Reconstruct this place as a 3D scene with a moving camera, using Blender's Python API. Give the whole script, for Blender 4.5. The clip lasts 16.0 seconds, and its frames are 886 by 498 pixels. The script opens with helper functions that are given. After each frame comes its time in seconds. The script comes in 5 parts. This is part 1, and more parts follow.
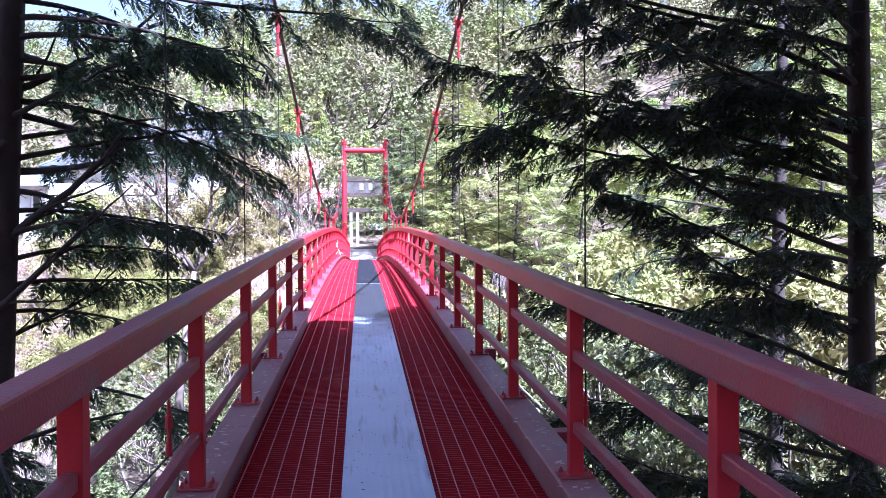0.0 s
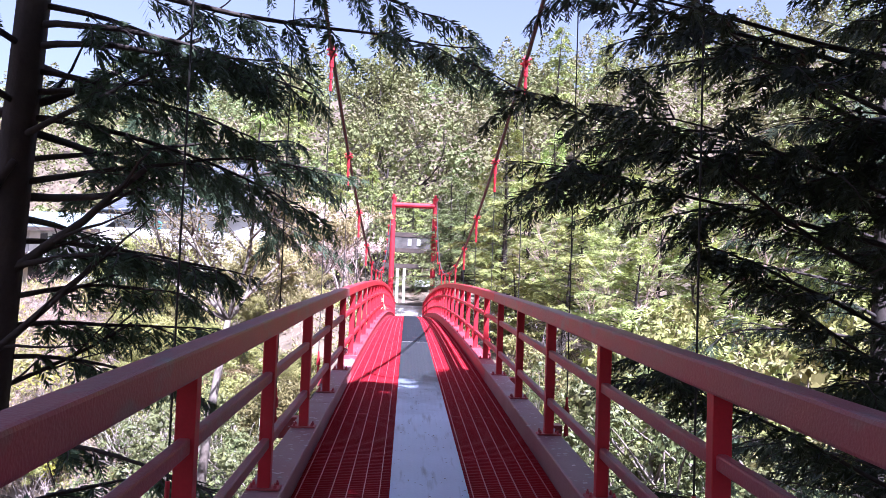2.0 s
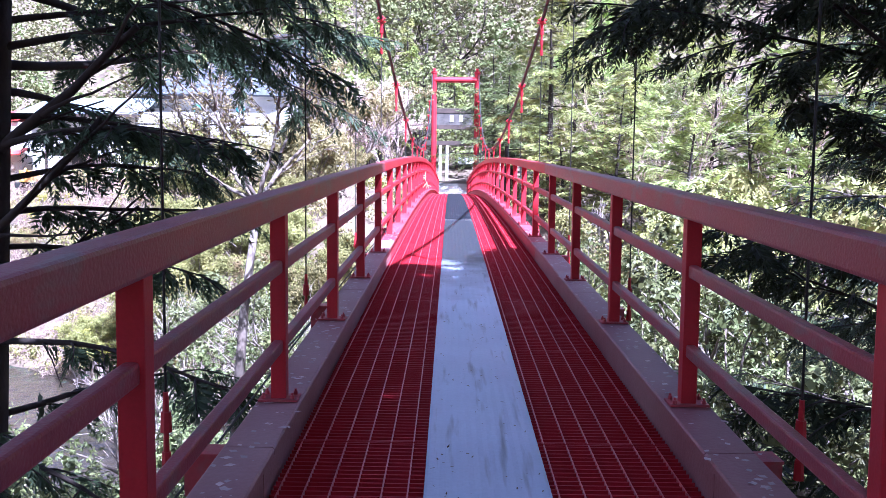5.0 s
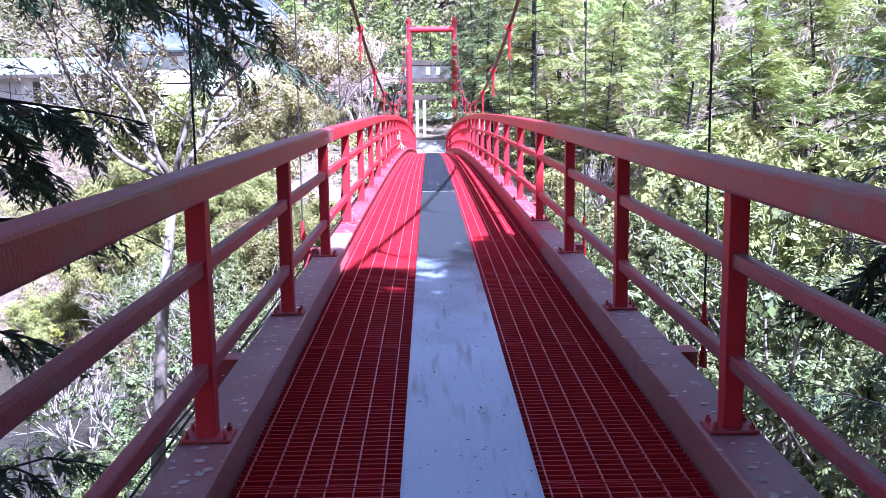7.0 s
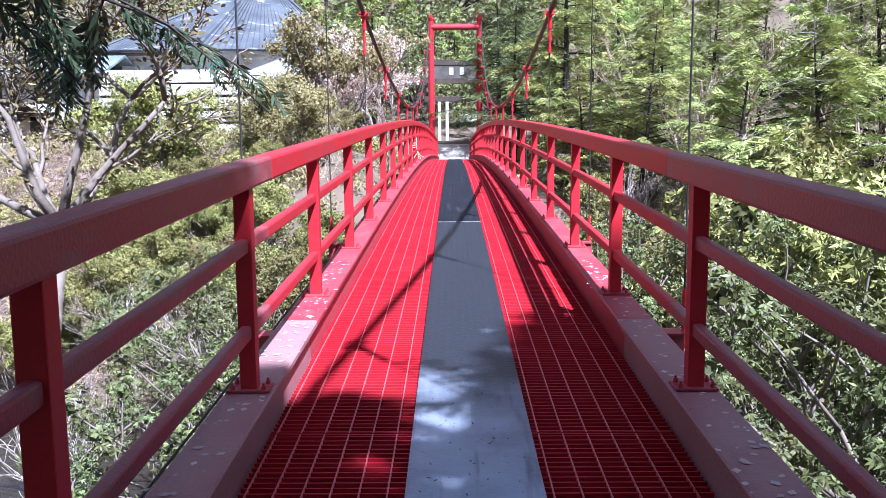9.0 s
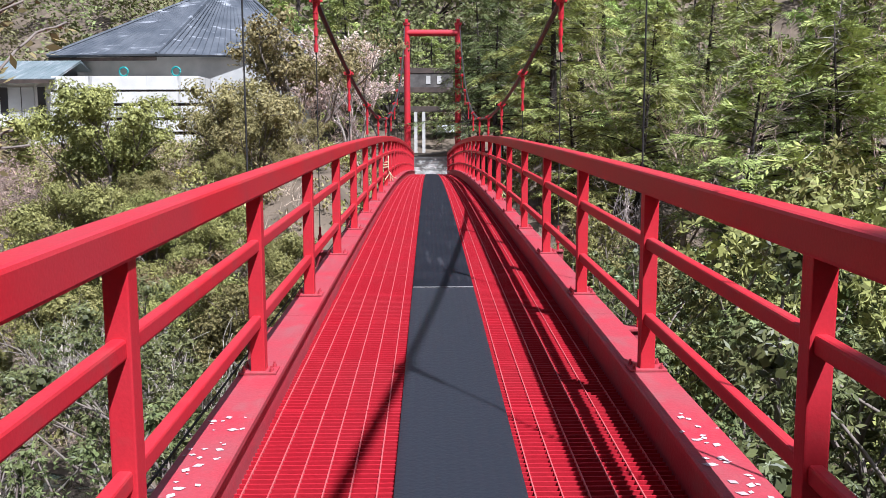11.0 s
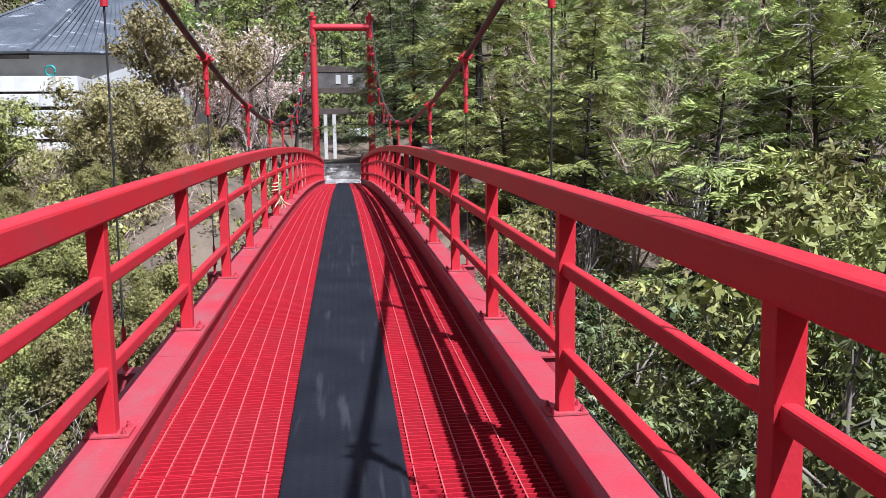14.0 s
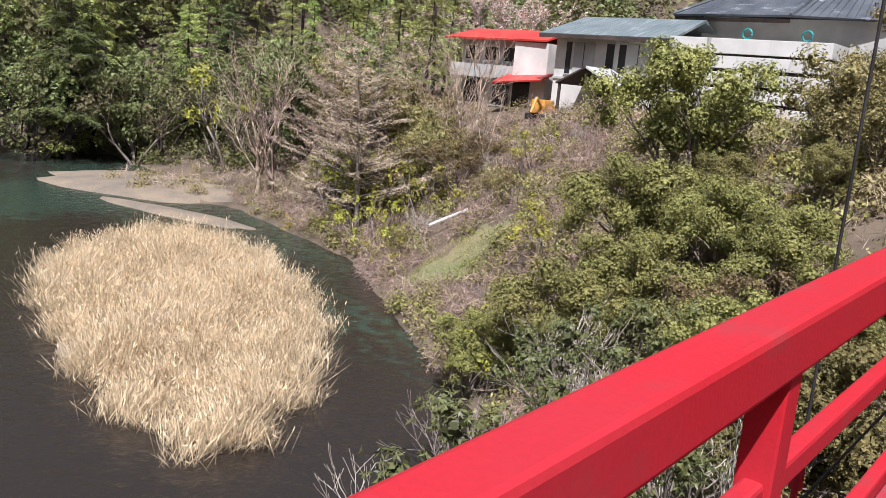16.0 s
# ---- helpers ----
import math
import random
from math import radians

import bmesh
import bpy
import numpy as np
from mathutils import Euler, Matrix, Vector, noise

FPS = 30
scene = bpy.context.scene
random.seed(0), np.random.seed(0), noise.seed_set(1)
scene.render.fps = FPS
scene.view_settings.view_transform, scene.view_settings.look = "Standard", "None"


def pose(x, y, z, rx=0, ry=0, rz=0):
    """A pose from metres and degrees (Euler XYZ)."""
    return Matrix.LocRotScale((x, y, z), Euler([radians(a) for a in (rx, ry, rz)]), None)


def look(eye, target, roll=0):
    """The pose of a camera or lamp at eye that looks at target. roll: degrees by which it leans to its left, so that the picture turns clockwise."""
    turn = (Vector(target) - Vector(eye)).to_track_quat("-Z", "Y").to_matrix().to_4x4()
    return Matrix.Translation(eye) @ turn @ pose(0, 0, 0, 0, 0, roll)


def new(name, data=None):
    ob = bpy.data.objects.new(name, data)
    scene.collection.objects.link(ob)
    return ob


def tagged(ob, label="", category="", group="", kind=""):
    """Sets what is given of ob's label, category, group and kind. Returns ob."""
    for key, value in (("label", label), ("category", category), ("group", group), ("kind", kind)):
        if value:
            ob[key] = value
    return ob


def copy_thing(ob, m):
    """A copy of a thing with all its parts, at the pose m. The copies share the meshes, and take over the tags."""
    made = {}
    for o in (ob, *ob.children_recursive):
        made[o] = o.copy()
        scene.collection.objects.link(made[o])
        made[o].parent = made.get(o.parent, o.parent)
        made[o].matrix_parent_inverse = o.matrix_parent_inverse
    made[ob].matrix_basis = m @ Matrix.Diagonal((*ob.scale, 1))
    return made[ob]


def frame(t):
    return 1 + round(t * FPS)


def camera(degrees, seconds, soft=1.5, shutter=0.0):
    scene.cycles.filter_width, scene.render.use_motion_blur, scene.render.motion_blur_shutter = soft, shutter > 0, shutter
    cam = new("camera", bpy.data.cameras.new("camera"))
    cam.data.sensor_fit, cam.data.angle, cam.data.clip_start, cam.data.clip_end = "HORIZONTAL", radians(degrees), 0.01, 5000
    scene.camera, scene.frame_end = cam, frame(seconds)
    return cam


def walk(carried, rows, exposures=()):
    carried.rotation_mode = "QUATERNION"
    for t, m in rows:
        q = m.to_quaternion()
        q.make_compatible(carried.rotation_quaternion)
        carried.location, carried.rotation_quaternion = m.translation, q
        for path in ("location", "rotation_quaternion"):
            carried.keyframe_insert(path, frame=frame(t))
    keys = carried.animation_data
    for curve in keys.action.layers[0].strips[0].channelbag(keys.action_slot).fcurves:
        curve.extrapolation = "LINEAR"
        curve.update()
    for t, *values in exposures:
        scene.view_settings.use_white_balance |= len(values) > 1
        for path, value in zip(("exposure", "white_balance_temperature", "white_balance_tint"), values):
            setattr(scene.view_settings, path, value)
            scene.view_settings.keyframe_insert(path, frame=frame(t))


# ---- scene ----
cam = camera(53.9, 16.0, soft=0.75)
PATH = [
    (0.0, pose(-0.143, -6.515, 1.421, 89.30, 0.32, -5.34)),
    (0.5, pose(-0.156, -6.264, 1.443, 89.87, -0.08, -5.44)),
    (1.0, pose(-0.197, -5.895, 1.390, 95.03, -0.41, -3.96)),
    (1.5, pose(-0.226, -5.513, 1.303, 93.33, -1.22, -3.78)),
    (2.0, pose(-0.207, -5.208, 1.370, 93.16, -2.13, -2.41)),
    (2.5, pose(-0.218, -5.169, 1.389, 93.35, -1.94, -0.85)),
    (3.0, pose(-0.213, -5.137, 1.395, 93.29, -1.20, -0.13)),
    (3.5, pose(-0.209, -5.083, 1.428, 92.15, -0.80, 0.21)),
    (4.0, pose(-0.189, -5.005, 1.348, 90.47, -0.86, 0.62)),
    (4.5, pose(-0.183, -4.739, 1.262, 87.22, -1.03, 1.37)),
    (5.0, pose(-0.172, -4.181, 1.317, 85.09, -0.62, 0.48)),
    (5.2, pose(-0.145, -3.930, 1.311, 84.48, -0.41, 0.11)),
    (7.3, pose(-0.141, -0.848, 1.445, 81.88, 1.18, -1.31)),
    (7.5, pose(-0.139, -0.577, 1.447, 81.70, 1.45, -1.53)),
    (8.0, pose(-0.077, 0.269, 1.481, 81.53, 0.94, -1.12)),
    (8.5, pose(-0.102, 1.104, 1.532, 81.66, 1.00, -0.38)),
    (9.0, pose(-0.078, 1.996, 1.567, 82.22, 0.47, 0.61)),
    (9.2, pose(-0.090, 2.341, 1.558, 82.07, 0.14, 0.90)),
    (11.3, pose(-0.136, 5.777, 1.726, 82.86, 0.44, -1.35)),
    (11.5, pose(-0.151, 6.115, 1.701, 82.82, 0.65, -1.61)),
    (12.0, pose(-0.152, 6.898, 1.749, 82.53, 0.90, -2.18)),
    (12.5, pose(-0.098, 7.630, 1.786, 82.34, 0.85, -2.70)),
    (13.0, pose(-0.107, 8.346, 1.833, 82.18, 1.10, -3.34)),
    (13.5, pose(-0.038, 9.068, 1.864, 82.19, 1.16, -4.03)),
    (14.0, pose(0.028, 9.768, 1.862, 82.90, 0.78, -6.54)),
    (14.5, pose(0.024, 10.329, 1.868, 83.49, 0.22, 0.46)),
    (15.0, pose(-0.045, 10.852, 1.899, 83.16, -2.62, 13.76)),
    (15.5, pose(-0.268, 11.310, 1.974, 81.86, -4.02, 26.89)),
    (16.0, pose(-0.526, 11.857, 2.016, 78.91, -5.29, 39.26)),
]
EXPOSURES = ((0.0, 2.46, 4650, 32), (2.0, 2.2, 5050, 32), (3.0, 1.98, 5100, 33), (4.2, 2.03, 4950, 34), (5.0, 2.42, 4650, 32), (7.3, 2.26, 4550, 26), (8.5, 1.83, 4750, 20), (9.2, 1.48, 4950, 18), (11.3, 0.82, 5350, 15), (14.0, 0.82, 5250, 15), (15.0, 0.66, 5250, 16), (16.0, 0.50, 5700, 17))
walk(cam, PATH, EXPOSURES)

# ---- light ----
SUN_WAY = Vector((0.45, -0.70, 1.2)).normalized()      # towards the sun
world = bpy.data.worlds.new("sky")
scene.world = world
world.use_nodes = True
wn = world.node_tree.nodes
sky = wn.new("ShaderNodeTexSky")
sky.sky_type, sky.sun_disc = "NISHITA", False
sky.dust_density = 2.4
sky.sun_elevation = math.asin(SUN_WAY.z)
sky.sun_rotation = math.atan2(SUN_WAY.x, SUN_WAY.y)
wn["Background"].inputs["Strength"].default_value = 0.05
haze = wn.new("ShaderNodeHueSaturation")
haze.inputs["Saturation"].default_value = 0.5
world.node_tree.links.new(sky.outputs[0], haze.inputs["Color"])
world.node_tree.links.new(haze.outputs[0], wn["Background"].inputs["Color"])
sun_data = bpy.data.lights.new("sun", "SUN")
sun_data.energy, sun_data.angle, sun_data.color = 5.0, radians(0.55), (1.0, 0.95, 0.87)
sun = new("sun", sun_data)
sun.matrix_world = look(SUN_WAY * 60, (0, 0, 0))


# ---- materials ----
def material(name, base, rough=0.6, spread=0.25, size=3.0, fine=60.0, bump=0.15, metal=0.0, second=None, amount=0.5, island=0.0, thin=0.0, objvar=0.0, spec=0.5, stain=None, stretch=(6, 6, 6), cut=(0.55, 0.68)):
    """A surface with variation at two scales, an optional second colour in patches, stains of a third, relief, and leaf translucency."""
    m = bpy.data.materials.new(name)
    m.use_nodes = True
    nt = m.node_tree
    N, Lk = nt.nodes, nt.links
    p = N["Principled BSDF"]
    co = N.new("ShaderNodeTexCoord")
    big, small = N.new("ShaderNodeTexNoise"), N.new("ShaderNodeTexNoise")
    big.inputs["Scale"].default_value, big.inputs["Detail"].default_value = size, 5
    small.inputs["Scale"].default_value, small.inputs["Detail"].default_value = fine, 3
    for n in (big, small):
        Lk.new(co.outputs["Object"], n.inputs["Vector"])
    ramp = N.new("ShaderNodeValToRGB")
    ramp.color_ramp.elements[0].position, ramp.color_ramp.elements[1].position = 0.5 - amount * 0.3, 0.5 + amount * 0.3
    b = Vector(base)
    dark = tuple(b * (1 - spread)) + (1,)
    lite = tuple(second) + (1,) if second else tuple(min(1, c * (1 + spread)) for c in b) + (1,)
    ramp.color_ramp.elements[0].color, ramp.color_ramp.elements[1].color = (tuple(b) + (1,)) if second else dark, lite
    Lk.new(big.outputs["Fac"], ramp.inputs["Fac"])
    hsv = N.new("ShaderNodeHueSaturation")
    Lk.new(ramp.outputs["Color"], hsv.inputs["Color"])
    add = N.new("ShaderNodeMath")
    add.operation = "MULTIPLY_ADD"
    add.inputs[1].default_value, add.inputs[2].default_value = spread, 1 - spread / 2
    Lk.new(small.outputs["Fac"], add.inputs[0])
    val = add.outputs[0]
    if island or objvar:
        if island:
            src = N.new("ShaderNodeNewGeometry").outputs["Random Per Island"]
        else:
            src = N.new("ShaderNodeObjectInfo").outputs["Random"]
        k = island or objvar
        ma = N.new("ShaderNodeMath")
        ma.operation = "MULTIPLY_ADD"
        ma.inputs[1].default_value, ma.inputs[2].default_value = 2 * k, 1 - k
        Lk.new(src, ma.inputs[0])
        mu = N.new("ShaderNodeMath")
        mu.operation = "MULTIPLY"
        Lk.new(val, mu.inputs[0]), Lk.new(ma.outputs[0], mu.inputs[1])
        val = mu.outputs[0]
        hu = N.new("ShaderNodeMath")
        hu.operation = "MULTIPLY_ADD"
        oi = N.new("ShaderNodeObjectInfo")
        hu.inputs[1].default_value, hu.inputs[2].default_value = 0.05, 0.475
        Lk.new(oi.outputs["Random"], hu.inputs[0]), Lk.new(hu.outputs[0], hsv.inputs["Hue"])
        if island:
            ow, om = N.new("ShaderNodeMath"), N.new("ShaderNodeMath")
            ow.operation, om.operation = "MULTIPLY_ADD", "MULTIPLY"
            ow.inputs[1].default_value, ow.inputs[2].default_value = 0.55, 0.7
            Lk.new(oi.outputs["Random"], ow.inputs[0])
            Lk.new(val, om.inputs[0]), Lk.new(ow.outputs[0], om.inputs[1])
            val = om.outputs[0]
    Lk.new(val, hsv.inputs["Value"])
    final = hsv.outputs["Color"]
    if stain:
        mp, sn, sr, sm = N.new("ShaderNodeMapping"), N.new("ShaderNodeTexNoise"), N.new("ShaderNodeMapRange"), N.new("ShaderNodeMix")
        mp.inputs["Scale"].default_value = stretch
        sn.inputs["Scale"].default_value, sn.inputs["Detail"].default_value = 1.0, 6
        sr.inputs["From Min"].default_value, sr.inputs["From Max"].default_value = cut
        sm.data_type = "RGBA"
        sm.inputs["B"].default_value = tuple(stain) + (1,)
        Lk.new(co.outputs["Object"], mp.inputs["Vector"]), Lk.new(mp.outputs[0], sn.inputs["Vector"])
        Lk.new(sn.outputs["Fac"], sr.inputs["Value"]), Lk.new(sr.outputs[0], sm.inputs["Factor"])
        Lk.new(final, sm.inputs["A"])
        final = sm.outputs["Result"]
    Lk.new(final, p.inputs["Base Color"])
    p.inputs["Roughness"].default_value, p.inputs["Metallic"].default_value = rough, metal
    p.inputs["Specular IOR Level"].default_value = spec
    if bump:
        bn = N.new("ShaderNodeBump")
        bn.inputs["Strength"].default_value, bn.inputs["Distance"].default_value = bump, 0.01
        Lk.new(small.outputs["Fac"], bn.inputs["Height"]), Lk.new(bn.outputs["Normal"], p.inputs["Normal"])
    if thin:
        tr, mx = N.new("ShaderNodeBsdfTranslucent"), N.new("ShaderNodeMixShader")
        Lk.new(final, tr.inputs["Color"])
        mx.inputs[0].default_value = thin
        Lk.new(p.outputs[0], mx.inputs[1]), Lk.new(tr.outputs[0], mx.inputs[2])
        Lk.new(mx.outputs[0], N["Material Output"].inputs["Surface"])
    return m


RED = material("red_paint", (0.52, 0.018, 0.028), 0.45, 0.25, 1.6, 90, 0.07, second=(0.44, 0.030, 0.040), amount=0.45, spec=0.35, stain=(0.40, 0.040, 0.045), stretch=(9, 5, 9), cut=(0.58, 0.74))
# near rails: weathering and the trees' shade both go into this red
RED_SHADED_OLD = material("shaded_dull_red_paint", (0.36, 0.052, 0.066), 0.42, 0.3, 1.6, 90, 0.25, second=(0.27, 0.075, 0.085), amount=0.6, spec=0.45, stain=(0.24, 0.13, 0.13), stretch=(9, 4, 9), cut=(0.55, 0.72))
KERB_NEAR = material("greyish_kerb_paint", (0.40, 0.23, 0.225), 0.55, 0.3, 1.5, 50, 0.3, second=(0.33, 0.13, 0.135), amount=0.7)
RED_DECK = material("red_grating", (0.44, 0.012, 0.024), 0.55, 0.3, 1.2, 40, 0.2, second=(0.40, 0.020, 0.030), amount=0.6, spec=0.2)
RED_WORN = material("red_paint_worn", (0.44, 0.035, 0.052), 0.5, 0.3, 3.0, 60, 0.25, second=(0.36, 0.065, 0.075), amount=0.5, stain=(0.34, 0.085, 0.09), stretch=(7, 3, 7), cut=(0.56, 0.70))
GALV = material("worn_tie_bars", (0.56, 0.085, 0.09), 0.4, 0.3, 8, 80, 0.1, second=(0.57, 0.125, 0.12), amount=0.6, spec=0.6)
PALE_METAL = material("pale_worn_metal", (0.36, 0.35, 0.33), 0.5, 0.3, 8, 80, 0.2, second=(0.35, 0.33, 0.31), amount=0.6)
MAT_NEAR = material("pale_blue_matting", (0.62, 0.70, 0.86), 0.40, 0.18, 1.2, 45, 0.3, second=(0.50, 0.57, 0.72), amount=0.7, stain=(0.26, 0.29, 0.36), stretch=(16, 1.2, 16), cut=(0.58, 0.75))
MAT_NEW = material("dark_rubber", (0.009, 0.010, 0.014), 0.6, 0.3, 2.0, 60, 0.25, second=(0.017, 0.018, 0.023), amount=0.6, spec=0.15, stain=(0.05, 0.05, 0.055), stretch=(14, 1.0, 14), cut=(0.60, 0.80))
CABLE = material("black_cable", (0.035, 0.03, 0.03), 0.5, 0.3, 6, 120, 0.4)
WIRE = material("grey_wire", (0.032, 0.030, 0.028), 0.6, 0.3, 6, 120, 0.2, spec=0.25)
STEEL_DARK = material("dark_steel", (0.05, 0.02, 0.025), 0.6, 0.3, 3, 50, 0.3)
CONCRETE = material("concrete", (0.58, 0.56, 0.52), 0.85, 0.3, 1.2, 30, 0.4, second=(0.42, 0.40, 0.36), amount=0.6)
BARK = material("bark", (0.055, 0.040, 0.033), 0.9, 0.45, 3, 25, 0.9, second=(0.032, 0.024, 0.02), amount=0.6)
BARK_MID = material("brown_bark", (0.15, 0.115, 0.09), 0.9, 0.4, 3, 25, 0.7, second=(0.24, 0.20, 0.165), amount=0.6)
BARK_GREY = material("grey_bark", (0.30, 0.25, 0.21), 0.9, 0.4, 3, 25, 0.7, second=(0.15, 0.12, 0.10), amount=0.6)
TWIG = material("bare_twigs", (0.42, 0.31, 0.235), 0.9, 0.4, 2, 25, 0.2, island=0.35)
TWIG_PALE = material("pale_twigs", (0.38, 0.32, 0.27), 0.9, 0.35, 2, 25, 0.2, island=0.35)
HINOKI = material("cypress_spray", (0.060, 0.084, 0.042), 0.6, 0.3, 0.8, 30, 0, island=0.45, thin=0.3, spec=0.3)
FIR = material("fir_needles", (0.20, 0.265, 0.08), 0.5, 0.3, 0.35, 30, 0, second=(0.46, 0.48, 0.14), amount=0.8, island=0.45, thin=0.12, spec=0.22)
FIR_DARK = material("dark_fir_needles", (0.085, 0.115, 0.045), 0.5, 0.3, 0.35, 30, 0, second=(0.20, 0.225, 0.07), amount=0.7, island=0.45, thin=0.1, spec=0.22)
FIR_FAR = material("hillside_needles", (0.135, 0.16, 0.058), 0.6, 0.3, 0.06, 30, 0, second=(0.25, 0.26, 0.10), amount=0.8, island=0.22, thin=0.1, spec=0.2)
WOOD_FAR = material("hillside_leaves", (0.15, 0.145, 0.06), 0.6, 0.3, 0.06, 30, 0, second=(0.23, 0.205, 0.10), amount=0.8, island=0.22, thin=0.1, spec=0.2)
BROAD = material("evergreen_leaves", (0.180, 0.182, 0.058), 0.5, 0.3, 0.4, 30, 0, second=(0.325, 0.290, 0.096), amount=0.9, island=0.5, thin=0.10, spec=0.22)
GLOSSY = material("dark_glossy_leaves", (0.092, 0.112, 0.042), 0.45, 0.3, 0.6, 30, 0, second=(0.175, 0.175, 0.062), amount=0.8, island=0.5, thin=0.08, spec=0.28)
OLIVE = material("olive_leaves", (0.23, 0.20, 0.08), 0.45, 0.3, 0.4, 30, 0, second=(0.33, 0.26, 0.12), amount=0.9, island=0.5, thin=0.17, spec=0.22)
YELLOW = material("yellow_green_leaves", (0.36, 0.33, 0.06), 0.45, 0.3, 0.5, 30, 0, island=0.4, thin=0.17, spec=0.22)
BLOSSOM = material("cherry_blossom", (0.84, 0.68, 0.62), 0.7, 0.15, 0.5, 30, 0, second=(0.60, 0.44, 0.38), amount=0.9, island=0.25, thin=0.17)
REED = material("dry_reed", (0.66, 0.49, 0.34), 0.7, 0.2, 0.9, 20, 0, second=(0.44, 0.31, 0.205), amount=0.7, island=0.45, thin=0.17)
HILL = material("forest_floor", (0.085, 0.063, 0.042), 0.95, 0.5, 0.5, 9, 0.9, second=(0.18, 0.135, 0.09), amount=0.6)
GRAVEL = material("river_gravel", (0.17, 0.145, 0.115), 0.95, 0.6, 0.5, 7, 1.0, second=(0.29, 0.225, 0.15), amount=0.7)
LAWN = material("dry_lawn", (0.16, 0.18, 0.08), 0.95, 0.5, 0.5, 25, 0.9, second=(0.28, 0.23, 0.12), amount=0.7)
PLASTER = material("white_plaster", (0.66, 0.63, 0.57), 0.85, 0.14, 0.6, 20, 0.15)
PLASTER_GREY = material("grey_plaster", (0.46, 0.45, 0.42), 0.85, 0.18, 0.6, 20, 0.2)
SLATE = material("grey_sheet_roof", (0.060, 0.068, 0.080), 0.7, 0.4, 0.9, 9, 0.3, second=(0.10, 0.108, 0.12), amount=0.5, spec=0.3, stain=(0.34, 0.35, 0.37), stretch=(0.5, 2.6, 2.6), cut=(0.60, 0.72))
GREEN_ROOF = material("green_sheet_roof", (0.14, 0.175, 0.175), 0.55, 0.3, 0.8, 10, 0.3, second=(0.20, 0.23, 0.23), amount=0.7, stain=(0.30, 0.32, 0.32), stretch=(2.5, 0.5, 1.0), cut=(0.55, 0.70))
TERRACE = material("stained_terrace_concrete", (0.68, 0.66, 0.61), 0.85, 0.2, 0.8, 20, 0.2, second=(0.56, 0.54, 0.49), amount=0.6, stain=(0.13, 0.125, 0.115), stretch=(2.6, 2.6, 0.35), cut=(0.60, 0.78))
RED_ROOF = material("red_sheet_roof", (0.60, 0.055, 0.04), 0.5, 0.25, 0.8, 10, 0.2)
WOOD_DARK = material("dark_wood", (0.06, 0.042, 0.032), 0.75, 0.35, 1.5, 30, 0.4)
GLASS_DARK = material("window_glass", (0.02, 0.022, 0.025), 0.12, 0.2, 1, 8, 0)
ORANGE = material("orange_paint", (0.60, 0.30, 0.06), 0.5, 0.25, 2, 20, 0.1)
TEAL = material("teal_tarpaulin", (0.02, 0.26, 0.24), 0.5, 0.3, 2, 20, 0.2)
ROPE = material("pale_rope", (0.62, 0.50, 0.30), 0.9, 0.25, 10, 120, 0.5)
CAR_WHITE = material("white_car_paint", (0.75, 0.76, 0.78), 0.25, 0.05, 1, 10, 0)
TYRE = material("tyre_rubber", (0.02, 0.02, 0.02), 0.8, 0.2, 3, 30, 0.2)
GRASS = material("lawn_grass", (0.24, 0.26, 0.09), 0.7, 0.3, 0.5, 30, 0, second=(0.42, 0.34, 0.16), amount=0.8, island=0.4, thin=0.17)
# the gateway board's colour is lowered to hold the shade it stands in
BOARD = material("shaded_weathered_board", (0.09, 0.08, 0.07), 0.8, 0.35, 2, 30, 0.3)
LEAF_DRY = material("dry_leaf", (0.12, 0.07, 0.03), 0.8, 0.3, 8, 60, 0.1, island=0.4)
LICHEN = material("lichen", (0.62, 0.50, 0.50), 0.9, 0.2, 8, 60, 0.1, island=0.2)

# the runner is pale blue-grey at the near end and dark further out
_pn, _pl = MAT_NEAR.node_tree.nodes, MAT_NEAR.node_tree.links
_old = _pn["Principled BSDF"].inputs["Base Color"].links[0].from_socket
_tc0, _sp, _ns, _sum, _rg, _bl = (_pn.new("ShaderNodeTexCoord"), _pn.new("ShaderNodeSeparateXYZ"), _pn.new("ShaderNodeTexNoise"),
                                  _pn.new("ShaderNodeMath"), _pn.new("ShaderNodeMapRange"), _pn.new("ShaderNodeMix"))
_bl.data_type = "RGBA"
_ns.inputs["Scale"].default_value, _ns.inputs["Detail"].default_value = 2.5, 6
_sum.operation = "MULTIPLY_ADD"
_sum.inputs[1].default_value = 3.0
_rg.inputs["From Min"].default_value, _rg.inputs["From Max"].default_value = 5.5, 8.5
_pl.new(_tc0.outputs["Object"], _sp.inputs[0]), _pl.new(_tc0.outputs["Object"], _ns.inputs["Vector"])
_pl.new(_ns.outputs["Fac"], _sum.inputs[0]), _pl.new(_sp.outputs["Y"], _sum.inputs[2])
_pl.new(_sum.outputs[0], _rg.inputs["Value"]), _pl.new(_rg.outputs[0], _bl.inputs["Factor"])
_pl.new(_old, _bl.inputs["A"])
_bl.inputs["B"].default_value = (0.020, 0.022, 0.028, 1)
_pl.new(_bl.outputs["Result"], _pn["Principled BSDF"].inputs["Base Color"])

